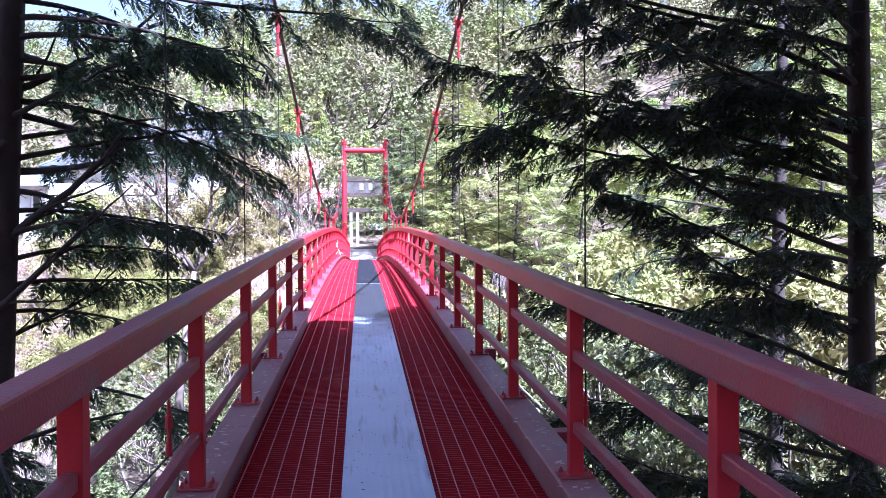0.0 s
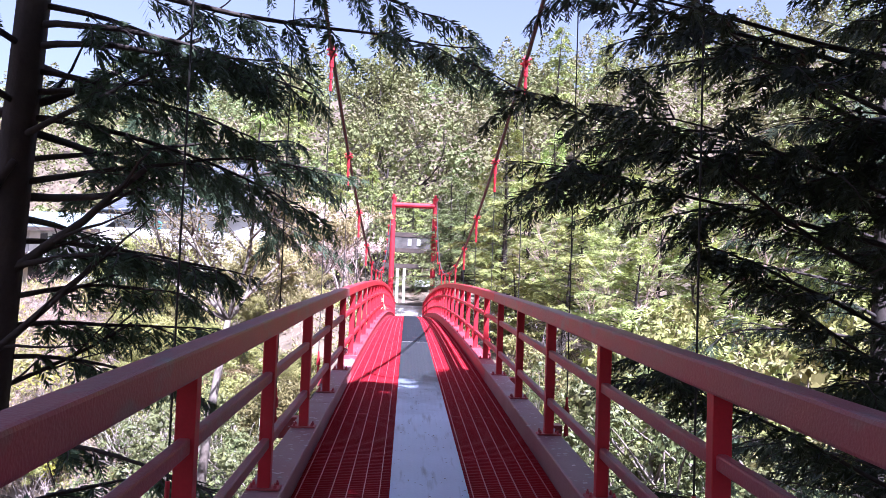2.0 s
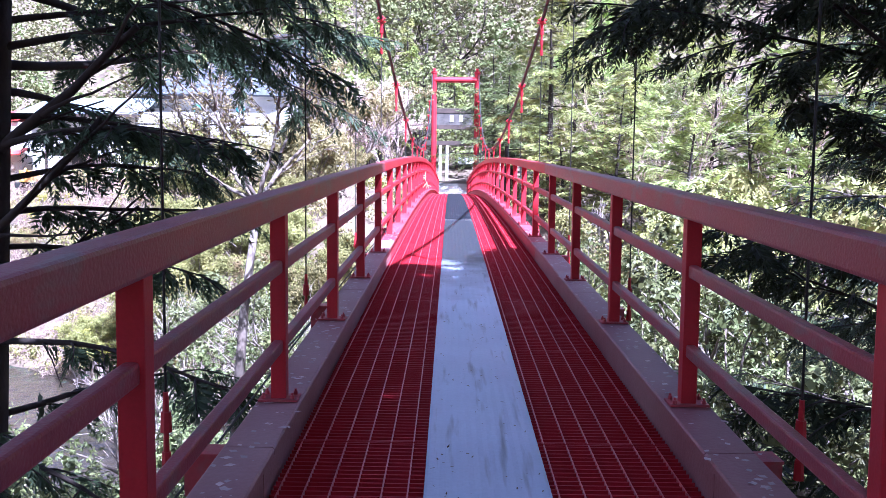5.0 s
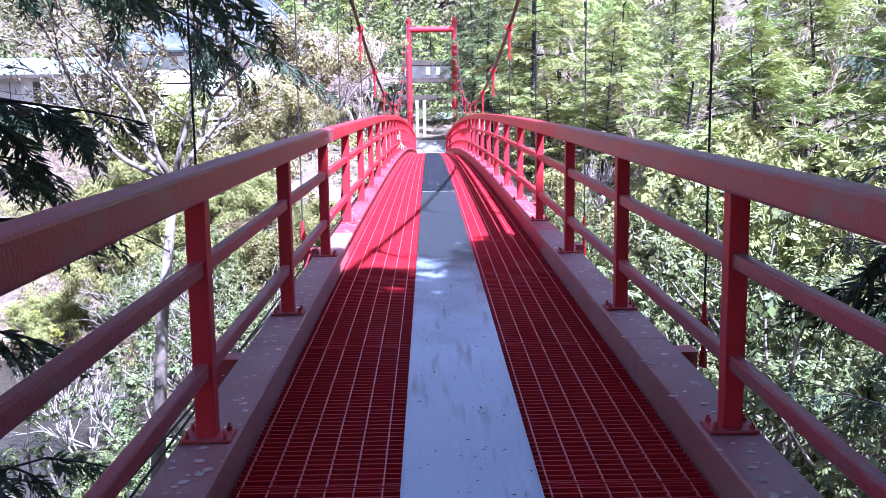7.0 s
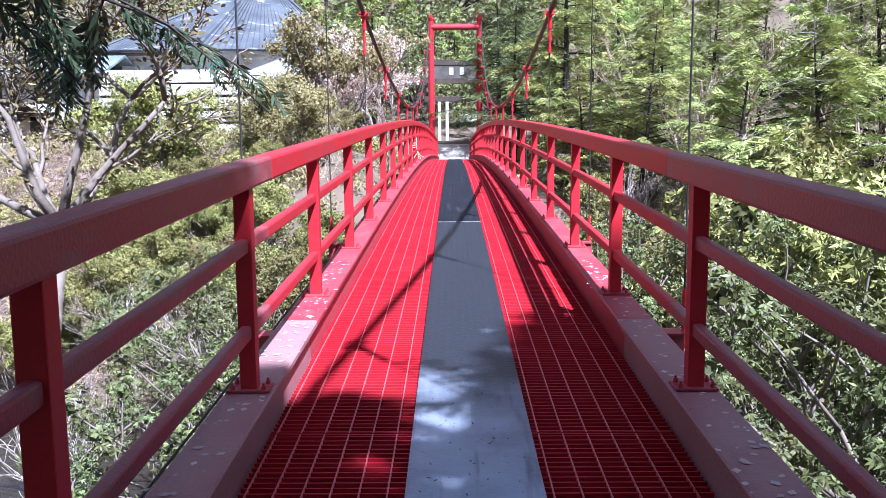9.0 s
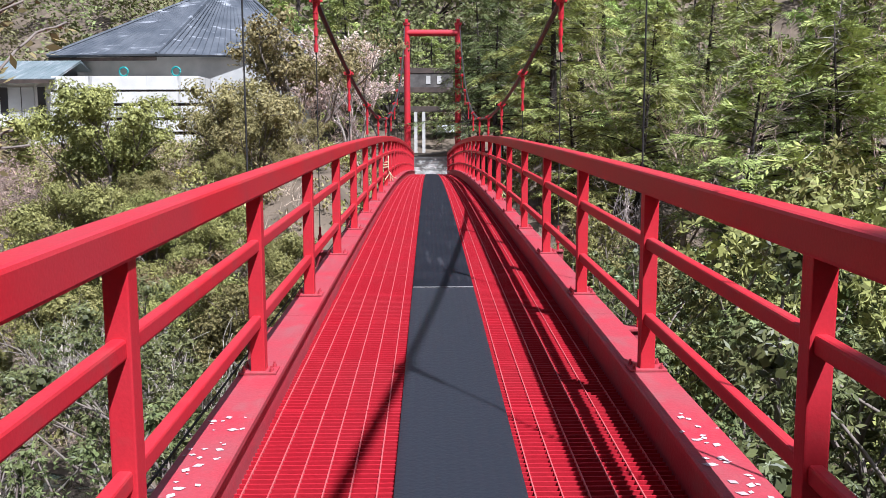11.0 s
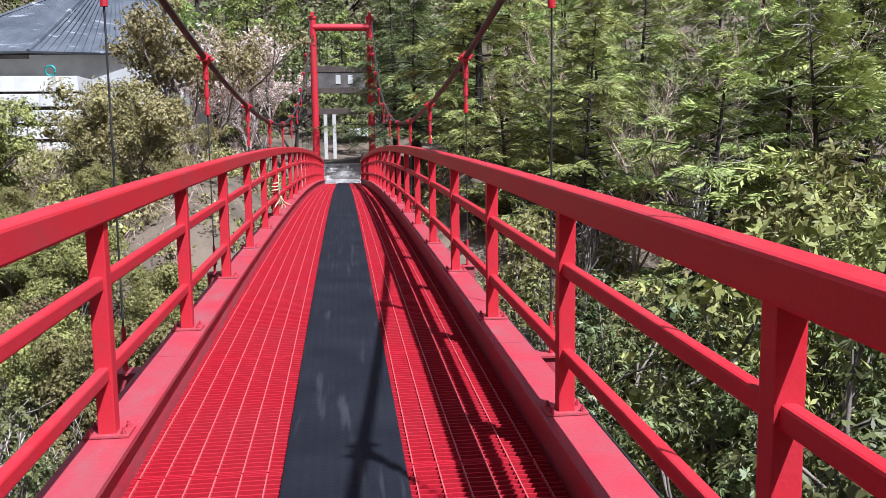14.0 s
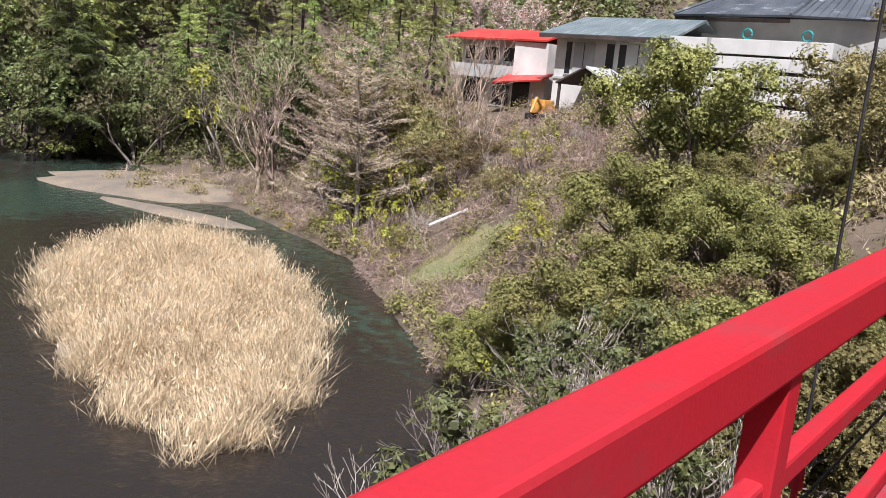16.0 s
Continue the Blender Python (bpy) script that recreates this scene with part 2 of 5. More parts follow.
WATER = bpy.data.materials.new("river_water")
WATER.use_nodes = True
_n, _l = WATER.node_tree.nodes, WATER.node_tree.links
_p = _n["Principled BSDF"]
_tc, _a, _r, _w = _n.new("ShaderNodeTexCoord"), _n.new("ShaderNodeTexNoise"), _n.new("ShaderNodeValToRGB"), _n.new("ShaderNodeTexNoise")
_a.inputs["Scale"].default_value, _a.inputs["Detail"].default_value = 0.07, 3
_w.inputs["Scale"].default_value, _w.inputs["Detail"].default_value = 1.5, 9
_l.new(_tc.outputs["Object"], _a.inputs["Vector"]), _l.new(_tc.outputs["Object"], _w.inputs["Vector"])
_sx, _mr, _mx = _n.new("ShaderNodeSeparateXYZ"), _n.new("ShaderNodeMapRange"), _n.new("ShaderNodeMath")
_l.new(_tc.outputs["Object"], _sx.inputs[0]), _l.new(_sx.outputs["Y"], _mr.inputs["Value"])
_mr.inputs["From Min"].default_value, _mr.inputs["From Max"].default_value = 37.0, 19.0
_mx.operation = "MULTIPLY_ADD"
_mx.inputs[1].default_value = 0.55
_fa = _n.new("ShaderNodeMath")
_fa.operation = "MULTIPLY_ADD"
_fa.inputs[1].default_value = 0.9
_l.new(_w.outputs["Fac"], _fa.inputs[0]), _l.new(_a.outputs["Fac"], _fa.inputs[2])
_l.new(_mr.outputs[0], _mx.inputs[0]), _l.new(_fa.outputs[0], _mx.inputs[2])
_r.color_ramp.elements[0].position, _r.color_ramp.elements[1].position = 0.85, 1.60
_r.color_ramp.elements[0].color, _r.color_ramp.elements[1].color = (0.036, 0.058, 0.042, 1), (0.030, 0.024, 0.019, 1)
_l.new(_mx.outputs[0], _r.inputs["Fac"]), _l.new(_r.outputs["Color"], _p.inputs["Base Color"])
_p.inputs["IOR"].default_value = 1.33
_b = _n.new("ShaderNodeBump")
_b.inputs["Strength"].default_value, _b.inputs["Distance"].default_value = 0.7, 0.10
_l.new(_w.outputs["Fac"], _b.inputs["Height"]), _l.new(_b.outputs["Normal"], _p.inputs["Normal"])
_p.inputs["Roughness"].default_value = 0.12


# ---- building tools ----
def mesh_from(name, verts, faces, mat, smooth=False):
    me = bpy.data.meshes.new(name)
    me.from_pydata(verts, [], faces)
    me.materials.append(mat)
    if smooth:
        me.polygons.foreach_set("use_smooth", [True] * len(me.polygons))
    me.update()
    return me


def place(name, me, parent=None, label="", m=None, kind=""):
    ob = new(name, me)
    if m is not None:
        ob.matrix_basis = m
    ob.parent = parent
    if label or kind:
        tagged(ob, label, kind=kind)
    return ob


def part(name, bm, mat, parent, label="", m=None):
    me = bpy.data.meshes.new(name)
    bm.normal_update()
    bm.to_mesh(me)
    bm.free()
    me.materials.append(mat)
    return place(name, me, parent, label, m)


def thing(name, at, label, category, group="", rz=0.0, kind=""):
    ob = new(name)
    ob.matrix_basis = pose(*at, 0, 0, rz)
    return tagged(ob, label, category, group, kind)


def box(sx, sy, sz, at=(0, 0, 0), bevel=0.0, rz=0.0, rx=0.0, bm=None):
    bm = bm or bmesh.new()
    out = bmesh.ops.create_cube(bm, size=1.0)
    vs = out["verts"]
    bmesh.ops.scale(bm, vec=(sx, sy, sz), verts=vs)
    if bevel:
        es = list({e for v in vs for e in v.link_edges})
        r = bmesh.ops.bevel(bm, geom=es, offset=bevel, segments=2, affect="EDGES", profile=0.7)
        vs = list({v for f in r["faces"] for v in f.verts} | {v for v in vs if v.is_valid})
    bmesh.ops.rotate(bm, cent=(0, 0, 0), matrix=Euler((radians(rx), 0, radians(rz))).to_matrix(), verts=vs)
    bmesh.ops.translate(bm, vec=at, verts=vs)
    return bm


def rod(a, b, r0, r1=None, n=8, bm=None):
    bm = bm or bmesh.new()
    a, b = Vector(a), Vector(b)
    r1 = r0 if r1 is None else r1
    out = bmesh.ops.create_cone(bm, cap_ends=True, segments=n, radius1=r0, radius2=r1, depth=(b - a).length)
    q = (b - a).to_track_quat("Z", "Y").to_matrix().to_4x4()
    bmesh.ops.transform(bm, matrix=Matrix.Translation((a + b) / 2) @ q, verts=out["verts"])
    return bm


def tubes(lines, n=6):
    """Vertices and faces of tapered tubes: each line is a list of (point, radius)."""
    V, F = [], []
    for line in lines:
        pts = [Vector(p) for p, _ in line]
        base = len(V)
        for i, (p, r) in enumerate(line):
            d = (pts[min(i + 1, len(pts) - 1)] - pts[max(i - 1, 0)]).normalized()
            u = d.cross(Vector((0.31, 0.17, 0.93)) if abs(d.z) < 0.9 else Vector((1, 0, 0))).normalized()
            w = d.cross(u)
            for k in range(n):
                c, s = math.cos(2 * math.pi * k / n), math.sin(2 * math.pi * k / n)
                V.append(tuple(pts[i] + u * (c * r) + w * (s * r)))
        for i in range(len(line) - 1):
            for k in range(n):
                a, b = base + i * n + k, base + i * n + (k + 1) % n
                F.append((a, b, b + n, a + n))
        F.append(tuple(base + k for k in range(n))[::-1])
        F.append(tuple(base + (len(line) - 1) * n + k for k in range(n)))
    return V, F


def sweep(x0, profile, ys, zfun):
    """A bar of that profile (lateral, vertical) along the bridge."""
    V, F, n = [], [], len(profile)
    for y in ys:
        z = zfun(y)
        V += [(x0 + px, y, z + pz) for px, pz in profile]
    for i in range(len(ys) - 1):
        for k in range(n):
            a, b = i * n + k, i * n + (k + 1) % n
            F.append((a, a + n, b + n, b))
    F.append(tuple(range(n)))
    F.append(tuple(len(V) - n + k for k in range(n))[::-1])
    return V, F


def rounded(w, h, r):
    out = []
    for cx, cz, a0 in ((w / 2 - r, h / 2 - r, 0), (-w / 2 + r, h / 2 - r, 90), (-w / 2 + r, -h / 2 + r, 180), (w / 2 - r, -h / 2 + r, 270)):
        out += [(cx + r * math.cos(radians(a0 + a)), cz + r * math.sin(radians(a0 + a))) for a in (0, 45, 90)]
    return out


def quads(name, P, A, B, mat):
    """One mesh of many small leaves: centres P, half-axes A (long) and B (wide), as kite shapes."""
    n = len(P)
    V = np.empty((n, 4, 3), np.float32)
    V[:, 0], V[:, 1], V[:, 2], V[:, 3] = P - A, P + B - A * 0.1, P + A, P - B - A * 0.1
    me = bpy.data.meshes.new(name)
    me.vertices.add(4 * n), me.loops.add(4 * n), me.polygons.add(n)
    me.vertices.foreach_set("co", V.ravel())
    me.loops.foreach_set("vertex_index", np.arange(4 * n, dtype=np.int32))
    me.polygons.foreach_set("loop_start", np.arange(0, 4 * n, 4, dtype=np.int32))
    me.materials.append(mat)
    me.update(calc_edges=True)
    return me


def unit(v):
    return v / np.maximum(np.linalg.norm(v, axis=1, keepdims=True), 1e-6)


# ---- lie of the land ----
def smooth(a, b, x):
    t = np.clip((x - a) / (b - a), 0, 1)
    return t * t * (3 - 2 * t)


WATER_Z = -8.0


def far_bank(x):
    return np.interp(x, [-140, -78, -60, -44, -33, -15, -5, 6, 40, 120], [80, 56, 52, 47, 44, 31.5, 25, 23, 26, 40])


def near_bank(x):
    return np.interp(x, [-140, -60, -20, -8, 0, 8, 30, 120], [-40, -22, -4, 3, 6, 4, -2, -20])


def ground_z(x, y):
    x, y = np.asarray(x, float), np.asarray(y, float)
    f, n = y - far_bank(x), near_bank(x) - y
    z = np.full(np.broadcast(x, y).shape, -9.3)
    z = z + 9.0 * smooth(-1.5, 20, f) + 1.1 * smooth(-2, 1.5, f)
    z = z + np.maximum(0, f - 45) * 0.42 * smooth(40, 90, f)
    z = z + 8.8 * smooth(-1, 13, n) + np.maximum(0, n - 13) * 0.25
    hill = -76 - x
    z = z + np.maximum(0, hill) * 0.62 * smooth(-2, 8, hill)
    right = np.maximum(0, x - 22)
    z = z + right * 0.30 * smooth(0, 20, right)
    z = np.where((np.abs(x) < 5.5) & (y > 30) & (y < 60.4), np.minimum(z, -1.4 + 0.9 * np.maximum(0, np.abs(x) - 2.6)), z)
    bar = np.exp(-(((x + 57) / 11) ** 2 + ((y - 49) / 5.0) ** 2))
    z = np.maximum(z, -9.3 + 1.9 * bar)
    z = np.minimum(z, 46 + 5 * np.sin(x * 0.021) + 4 * np.sin(y * 0.017 + 1))
    return z + 0.25 * np.sin(x * 0.7 + y * 0.3) * np.sin(y * 0.53) * smooth(-8, -5, z)


def gz(x, y):
    return float(ground_z(x, y))


# ---- the bridge's line ----
STEP, RAIL_X, KERB = 1.929, 0.994, 0.212
Y0, Y1 = -12 * 0.9645, 29 * STEP


def deck_z(y):
    return 0.0483 * (math.hypot(24.16, 19.55) - math.hypot(y - 24.16, 19.55))


def deck_slope(y):
    return -0.0483 * (y - 24.16) / math.hypot(y - 24.16, 19.55)


def cable_z(y):
    return 2.25 + (0.0066 if y < 28 else 0.0072) * (y - 28) ** 2


# ---- ground, river ----
def build_ground():
    xs = np.concatenate([np.linspace(-420, -100, 33), np.linspace(-97, 60, 106), np.linspace(64, 360, 30)])
    ys = np.concatenate([np.linspace(-220, -30, 20), np.linspace(-28, 110, 93), np.linspace(116, 520, 42)])
    X, Y = np.meshgrid(xs, ys)
    Z = ground_z(X, Y)
    nx, ny = len(xs), len(ys)
    V = np.stack([X, Y, Z], -1).reshape(-1, 3).tolist()
    F = [(j * nx + i, j * nx + i + 1, (j + 1) * nx + i + 1, (j + 1) * nx + i) for j in range(ny - 1) for i in range(nx - 1)]
    me = mesh_from("ground", V, F, HILL, True)
    tagged(new("ground", me), "leaf-strewn brown river banks rising to wooded hills", "ground", kind="structure")


build_ground()


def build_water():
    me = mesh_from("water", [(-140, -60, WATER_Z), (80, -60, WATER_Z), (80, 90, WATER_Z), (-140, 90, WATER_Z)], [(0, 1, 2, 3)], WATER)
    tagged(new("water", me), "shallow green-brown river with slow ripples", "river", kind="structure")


build_water()


def build_bar(name, at, rx, ry, rz, h, label):
    """A low rounded bank of gravel in the river."""
    V, F, rng = [(0, 0, h)], [], random.Random(int(at[0] * 7))
    k, rings = 40, 7
    ph = [rng.uniform(0, 6.28) for _ in range(4)]
    for j in range(1, rings + 1):
        t = j / rings
        for i in range(k):
            a = 2 * math.pi * i / k
            w = 1 + 0.10 * math.sin(2 * a + ph[0]) + 0.07 * math.sin(3 * a + ph[1]) + 0.05 * math.sin(7 * a + ph[2]) + 0.03 * math.sin(11 * a + ph[3])
            V.append((rx * t * w * math.cos(a), ry * t * w * math.sin(a), h * (1 - t ** 2.2) - 0.35 * t ** 4))
    F += [(0, 1 + i, 1 + (i + 1) % k) for i in range(k)]
    for j in range(rings - 1):
        F += [(1 + j * k + i, 1 + (j + 1) * k + i, 1 + (j + 1) * k + (i + 1) % k, 1 + j * k + (i + 1) % k) for i in range(k)]
    ob = new(name, mesh_from(name, V, F, GRAVEL, True))
    ob.matrix_basis = pose(*at, 0, 0, rz)
    return tagged(ob, label, "gravel bar", kind="structure")


build_bar("gravel_bar", (-57.5, 50.0, WATER_Z), 13.5, 6.4, 20, 0.6, "bare sandy gravel bar at the river's edge")
build_bar("gravel_spit", (-48.0, 44.2, WATER_Z), 9, 1.7, 8, 0.22, "thin grey gravel spit in the river")
build_bar("reed_bed_ground", (-30.0, 32.2, WATER_Z), 12.4, 6.0, 147, 0.3, "sandy ground of the reed island")


def build_lawn():
    V, F = [], []
    for j in range(9):
        for i in range(9):
            x, y = -26.2 + i * 0.42 + j * 0.12 + 0.2 * math.sin(j * 2.0), 42.0 + j * 0.5 - i * 0.16 + 0.2 * math.sin(i * 1.7)
            V.append((x, y, gz(x, y) + 0.08))
    F = [(j * 9 + i, j * 9 + i + 1, (j + 1) * 9 + i + 1, (j + 1) * 9 + i) for j in range(8) for i in range(8)]
    tagged(new("lawn", mesh_from("lawn", V, F, LAWN, True)), "sloping patch of yellow-green grass above the bank", "lawn", kind="structure")


build_lawn()

# ---- the footbridge ----
bridge = thing("footbridge", (0, 0, 0), "red-painted steel suspension footbridge with an arched grating deck", "footbridge")
SPANS = range(-6, 29)
YS = [Y0 + (Y1 - Y0) * i / 150 for i in range(151)]


def build_deck():
    # grating panels
    w, ln = 0.642, STEP - 0.012
    V, F = [], []

    def bar(x0, x1, y0, y1, z0, z1):
        b = len(V)
        V.extend([(x0, y0, z0), (x1, y0, z0), (x1, y1, z0), (x0, y1, z0), (x0, y0, z1), (x1, y0, z1), (x1, y1, z1), (x0, y1, z1)])
        F.extend([(b, b + 3, b + 2, b + 1), (b + 4, b + 5, b + 6, b + 7), (b, b + 1, b + 5, b + 4), (b + 1, b + 2, b + 6, b + 5), (b + 2, b + 3, b + 7, b + 6), (b + 3, b, b + 4, b + 7)])
    n = 40
    for i in range(n):
        y = -ln / 2 + ln * (i + 0.5) / n
        bar(-w / 2, w / 2, y - 0.0042, y + 0.0042, -0.028, 0)
    bar(-w / 2, w / 2, -ln / 2, -ln / 2 + 0.006, -0.035, 0.002)
    bar(-w / 2, w / 2, ln / 2 - 0.006, ln / 2, -0.035, 0.002)
    grid = mesh_from("grating_panel", V, F, RED_DECK)
    V, F = [], []
    for k in range(6):
        x = -w / 2 + 0.03 + k * 0.1092
        bar(x - 0.0028, x + 0.0028, -ln / 2, ln / 2, -0.012, 0.003)
    ties = mesh_from("tie_grid", V, F, GALV)
    for i in SPANS:
        y = (i + 0.5) * STEP
        for s in (-1, 1):
            g = place("grating_panel", grid, bridge, m=pose(s * 0.592, y, deck_z(y), math.degrees(math.atan(deck_slope(y))), 0, 0))
            place("tie_grid", ties, g, "pale worn tie bars")
    # runner of rubber matting down the middle
    joint = 12.82
    ys = [Y0 + (joint - 0.01 - Y0) * i / 80 for i in range(81)]
    ribs = [(0.255 - 0.0255 * k, 0.0185 if k % 2 else 0.0165) for k in range(21)]
    prof = [(-0.268, 0.004), (0.268, 0.004), (0.268, 0.013)] + ribs + [(-0.268, 0.013)]
    place("runner_mat", mesh_from("runner_mat", *sweep(0, prof, ys, deck_z), MAT_NEAR), bridge, "ribbed matting, pale blue-grey at the near end, darker further out")
    ys = [joint + 0.01 + (Y1 - joint) * i / 90 for i in range(91)]
    place("runner_mat", mesh_from("runner_mat", *sweep(0, prof, ys, deck_z), MAT_NEW), bridge, "dark grey rubber matting")
    part("joint_strip", box(0.53, 0.013, 0.004, (0, joint, deck_z(joint) + 0.021), 0.0), PALE_METAL, bridge, "pale metal joint strip")
    # kerb beams, one length to every two posts
    prof = [(-0.108, -0.285), (0.108, -0.285), (0.108, -0.265), (0.062, -0.255), (0.062, -0.040), (0.108, -0.032), (0.108, -0.008), (0.100, 0.0),
            (-0.100, 0.0), (-0.108, -0.008), (-0.108, -0.032), (-0.062, -0.040), (-0.062, -0.255), (-0.108, -0.265)]
    for s in (-1, 1):
        for i in range(-6, 29, 2):
            a, b = i * STEP + 0.004 - STEP * 0.35, min((i + 2) * STEP, Y1 + 0.6) - 0.004 - STEP * 0.35
            ys = [a + (b - a) * k / 8 for k in range(9)]
            # the nearest lengths are a paler, greyer red than the rest
            place("kerb_beam", mesh_from("kerb_beam", *sweep(s * 0.992, prof, ys, lambda y: deck_z(y) + KERB), KERB_NEAR if i < 3 else RED_WORN), bridge)
    # cross beams and stringers under the deck
    cross = bmesh.new()
    box(2.9, 0.12, 0.20, (0, 0, -0.16), bm=cross)
    box(2.9, 0.16, 0.015, (0, 0, -0.052), bm=cross)
    first = part("cross_beam", cross, RED_WORN, bridge, m=pose(0, -4.37 + 0.02, deck_z(-4.35)))
    for k in range(-1, 16):
        y = k * 3.858
        place("cross_beam", first.data, bridge, m=pose(0, y, deck_z(y)))
    for x in (-0.86, -0.27, 0.27, 0.86):
        place("stringer", mesh_from("stringer", *sweep(x, [(-0.03, -0.15), (0.03, -0.15), (0.03, -0.037), (-0.03, -0.037)], YS, deck_z), STEEL_DARK), bridge)


build_deck()


def build_railing():
    H = 0.905
    post = box(0.074, 0.074, H + 0.02, (0, 0, (H + 0.02) / 2), 0.006)
    me_post = bpy.data.meshes.new("post")
    post.to_mesh(me_post), post.free()
    me_post.materials.append(RED)
    plate = box(0.19, 0.13, 0.012, (0, 0, 0.007), 0.003)
    me_plate = bpy.data.meshes.new("base_plate")
    plate.to_mesh(me_plate), plate.free()
    me_plate.materials.append(RED_WORN)
    nut = rod((0, 0, 0.013), (0, 0, 0.030), 0.011, n=6)
    rod((0, 0, 0.030), (0, 0, 0.042), 0.006, n=6, bm=nut)
    me_nut = bpy.data.meshes.new("bolt")
    nut.to_mesh(me_nut), nut.free()
    me_nut.materials.append(RED_WORN)
    for i in range(-6, 30):
        y = i * STEP
        for s in (-1, 1):
            p = place("post", me_post, bridge, m=pose(s * RAIL_X, y, deck_z(y) + KERB))
            b = place("base_plate", me_plate, p)
            for dx in (-0.07, 0.07):
                for dy in (-0.045, 0.045):
                    if i < 16:
                        k = place("bolt", me_nut, p, m=pose(dx, dy, 0))
    for s in (-1, 1):
        # up to the shade's edge the rail colour carries weathering and painted shade
        for a, b, mat, tone in ((Y0, 3.2 * STEP - 0.002, RED_SHADED_OLD, "dull weathered red rail with shade put into its colour"), (3.2 * STEP + 0.002, Y1, RED, "bright red painted rail")):
            ys = [a + (b - a) * k / 80 for k in range(81)]
            place("top_rail", mesh_from("top_rail", *sweep(s * RAIL_X, rounded(0.105, 0.115, 0.014), ys, lambda y: deck_z(y) + KERB + H + 0.0575), mat), bridge, tone)
            for h in (0.27, 0.655):
                place("middle_rail", mesh_from("middle_rail", *sweep(s * RAIL_X, rounded(0.046, 0.062, 0.01), ys, lambda y: deck_z(y) + KERB + h), mat), bridge, tone)


build_railing()


def build_cables():
    def lateral(y):
        return 1.36 + 0.24 * ((y - 27) / 30) ** 2
    for s in (-1, 1):
        pts = []
        for i in range(81):
            y = -13.0 + (56.72 + 13.0) * i / 80
            x = s * lateral(y) + 0.12 * smooth(30, 56, y)
            pts.append(((x, y, cable_z(y)), 0.032))
        place("main_cable", mesh_from("main_cable", *tubes([pts], 8), CABLE, True), bridge, "black main cable")
        for k in range(-1, 14):
            y = k * 3.858
            x, z0, z1 = s * lateral(y), deck_z(y) - 0.16, cable_z(y)
            clamp = bmesh.new()
            rod((x, y - 0.10, cable_z(y - 0.10)), (x, y + 0.10, cable_z(y + 0.10)), 0.052, n=8, bm=clamp)
            box(0.05, 0.07, 0.16, (x, y, z1 - 0.08), 0.008, bm=clamp)
            for dy in (-0.07, 0.07):
                rod((x - 0.075, y + dy, cable_z(y + dy)), (x + 0.075, y + dy, cable_z(y + dy)), 0.014, n=6, bm=clamp)
            part("cable_clamp", clamp, RED, bridge)
            place("suspender", mesh_from("suspender", *tubes([[((x, y, z0), 0.007), ((x, y, z1 - 0.1), 0.007)]], 6), WIRE), bridge, "thin steel hanger wire")
            low = bmesh.new()
            for j in range(4):
                r = (0.026, 0.016, 0.030, 0.016)[j]
                rod((x, y, z0 + 0.10 * j), (x, y, z0 + 0.10 * (j + 1)), r, r * 0.85, n=8, bm=low)
            part("turnbuckle", low, RED, bridge)
            top = bmesh.new()
            for j in range(5):
                r = (0.034, 0.018, 0.028, 0.016, 0.026)[j]
                h = min(0.09, (z1 - z0) * 0.05)
                rod((x, y, z1 - 0.14 - h * j), (x, y, z1 - 0.14 - h * (j + 1)), r, r * 0.9, n=8, bm=top)
            part("socket", top, RED, bridge)
        # wind guy below the deck
        pts = [((s * (1.30 + 0.0016 * (y - 24) ** 2), y, deck_z(y) - 0.42 - 0.0008 * (y - 24) ** 2), 0.011) for y in YS[::6]]
        place("wind_cable", mesh_from("wind_cable", *tubes([pts], 6), WIRE), bridge, "pale steel wind cable")
        pts = [((s * 1.52, y, deck_z(y) - 0.30), 0.008) for y in YS[::6]]
        place("wind_cable", mesh_from("wind_cable", *tubes([pts], 6), WIRE), bridge)


build_cables()


def build_tower(yt, top, foot, cx, half):
    for s in (-1, 1):
        leg = rod((cx + s * half, yt, foot), (cx + s * half, yt, top), 0.20, 0.17, n=16)
        rod((cx + s * half, yt, top), (cx + s * half, yt, top + 0.12), 0.22, 0.2, n=16, bm=leg)
        box(0.18, 0.5, 0.22, (cx + s * half, yt, top + 0.2), 0.03, bm=leg)
        part("tower_leg", leg, RED, bridge)
    beam = rod((cx - half, yt, top - 0.45), (cx + half, yt, top - 0.45), 0.19, n=16)
    part("tower_beam", beam, RED, bridge)
    part("tower_footing", box(4.6, 1.6, 1.6, (cx, yt + 0.2, foot - 0.8), 0.05), CONCRETE, bridge, "weathered concrete footing")


build_tower(56.72, 8.25, -0.5, 0.13, 1.48)
build_tower(-13.0, 13.4, -3.0, 0.0, 1.60)


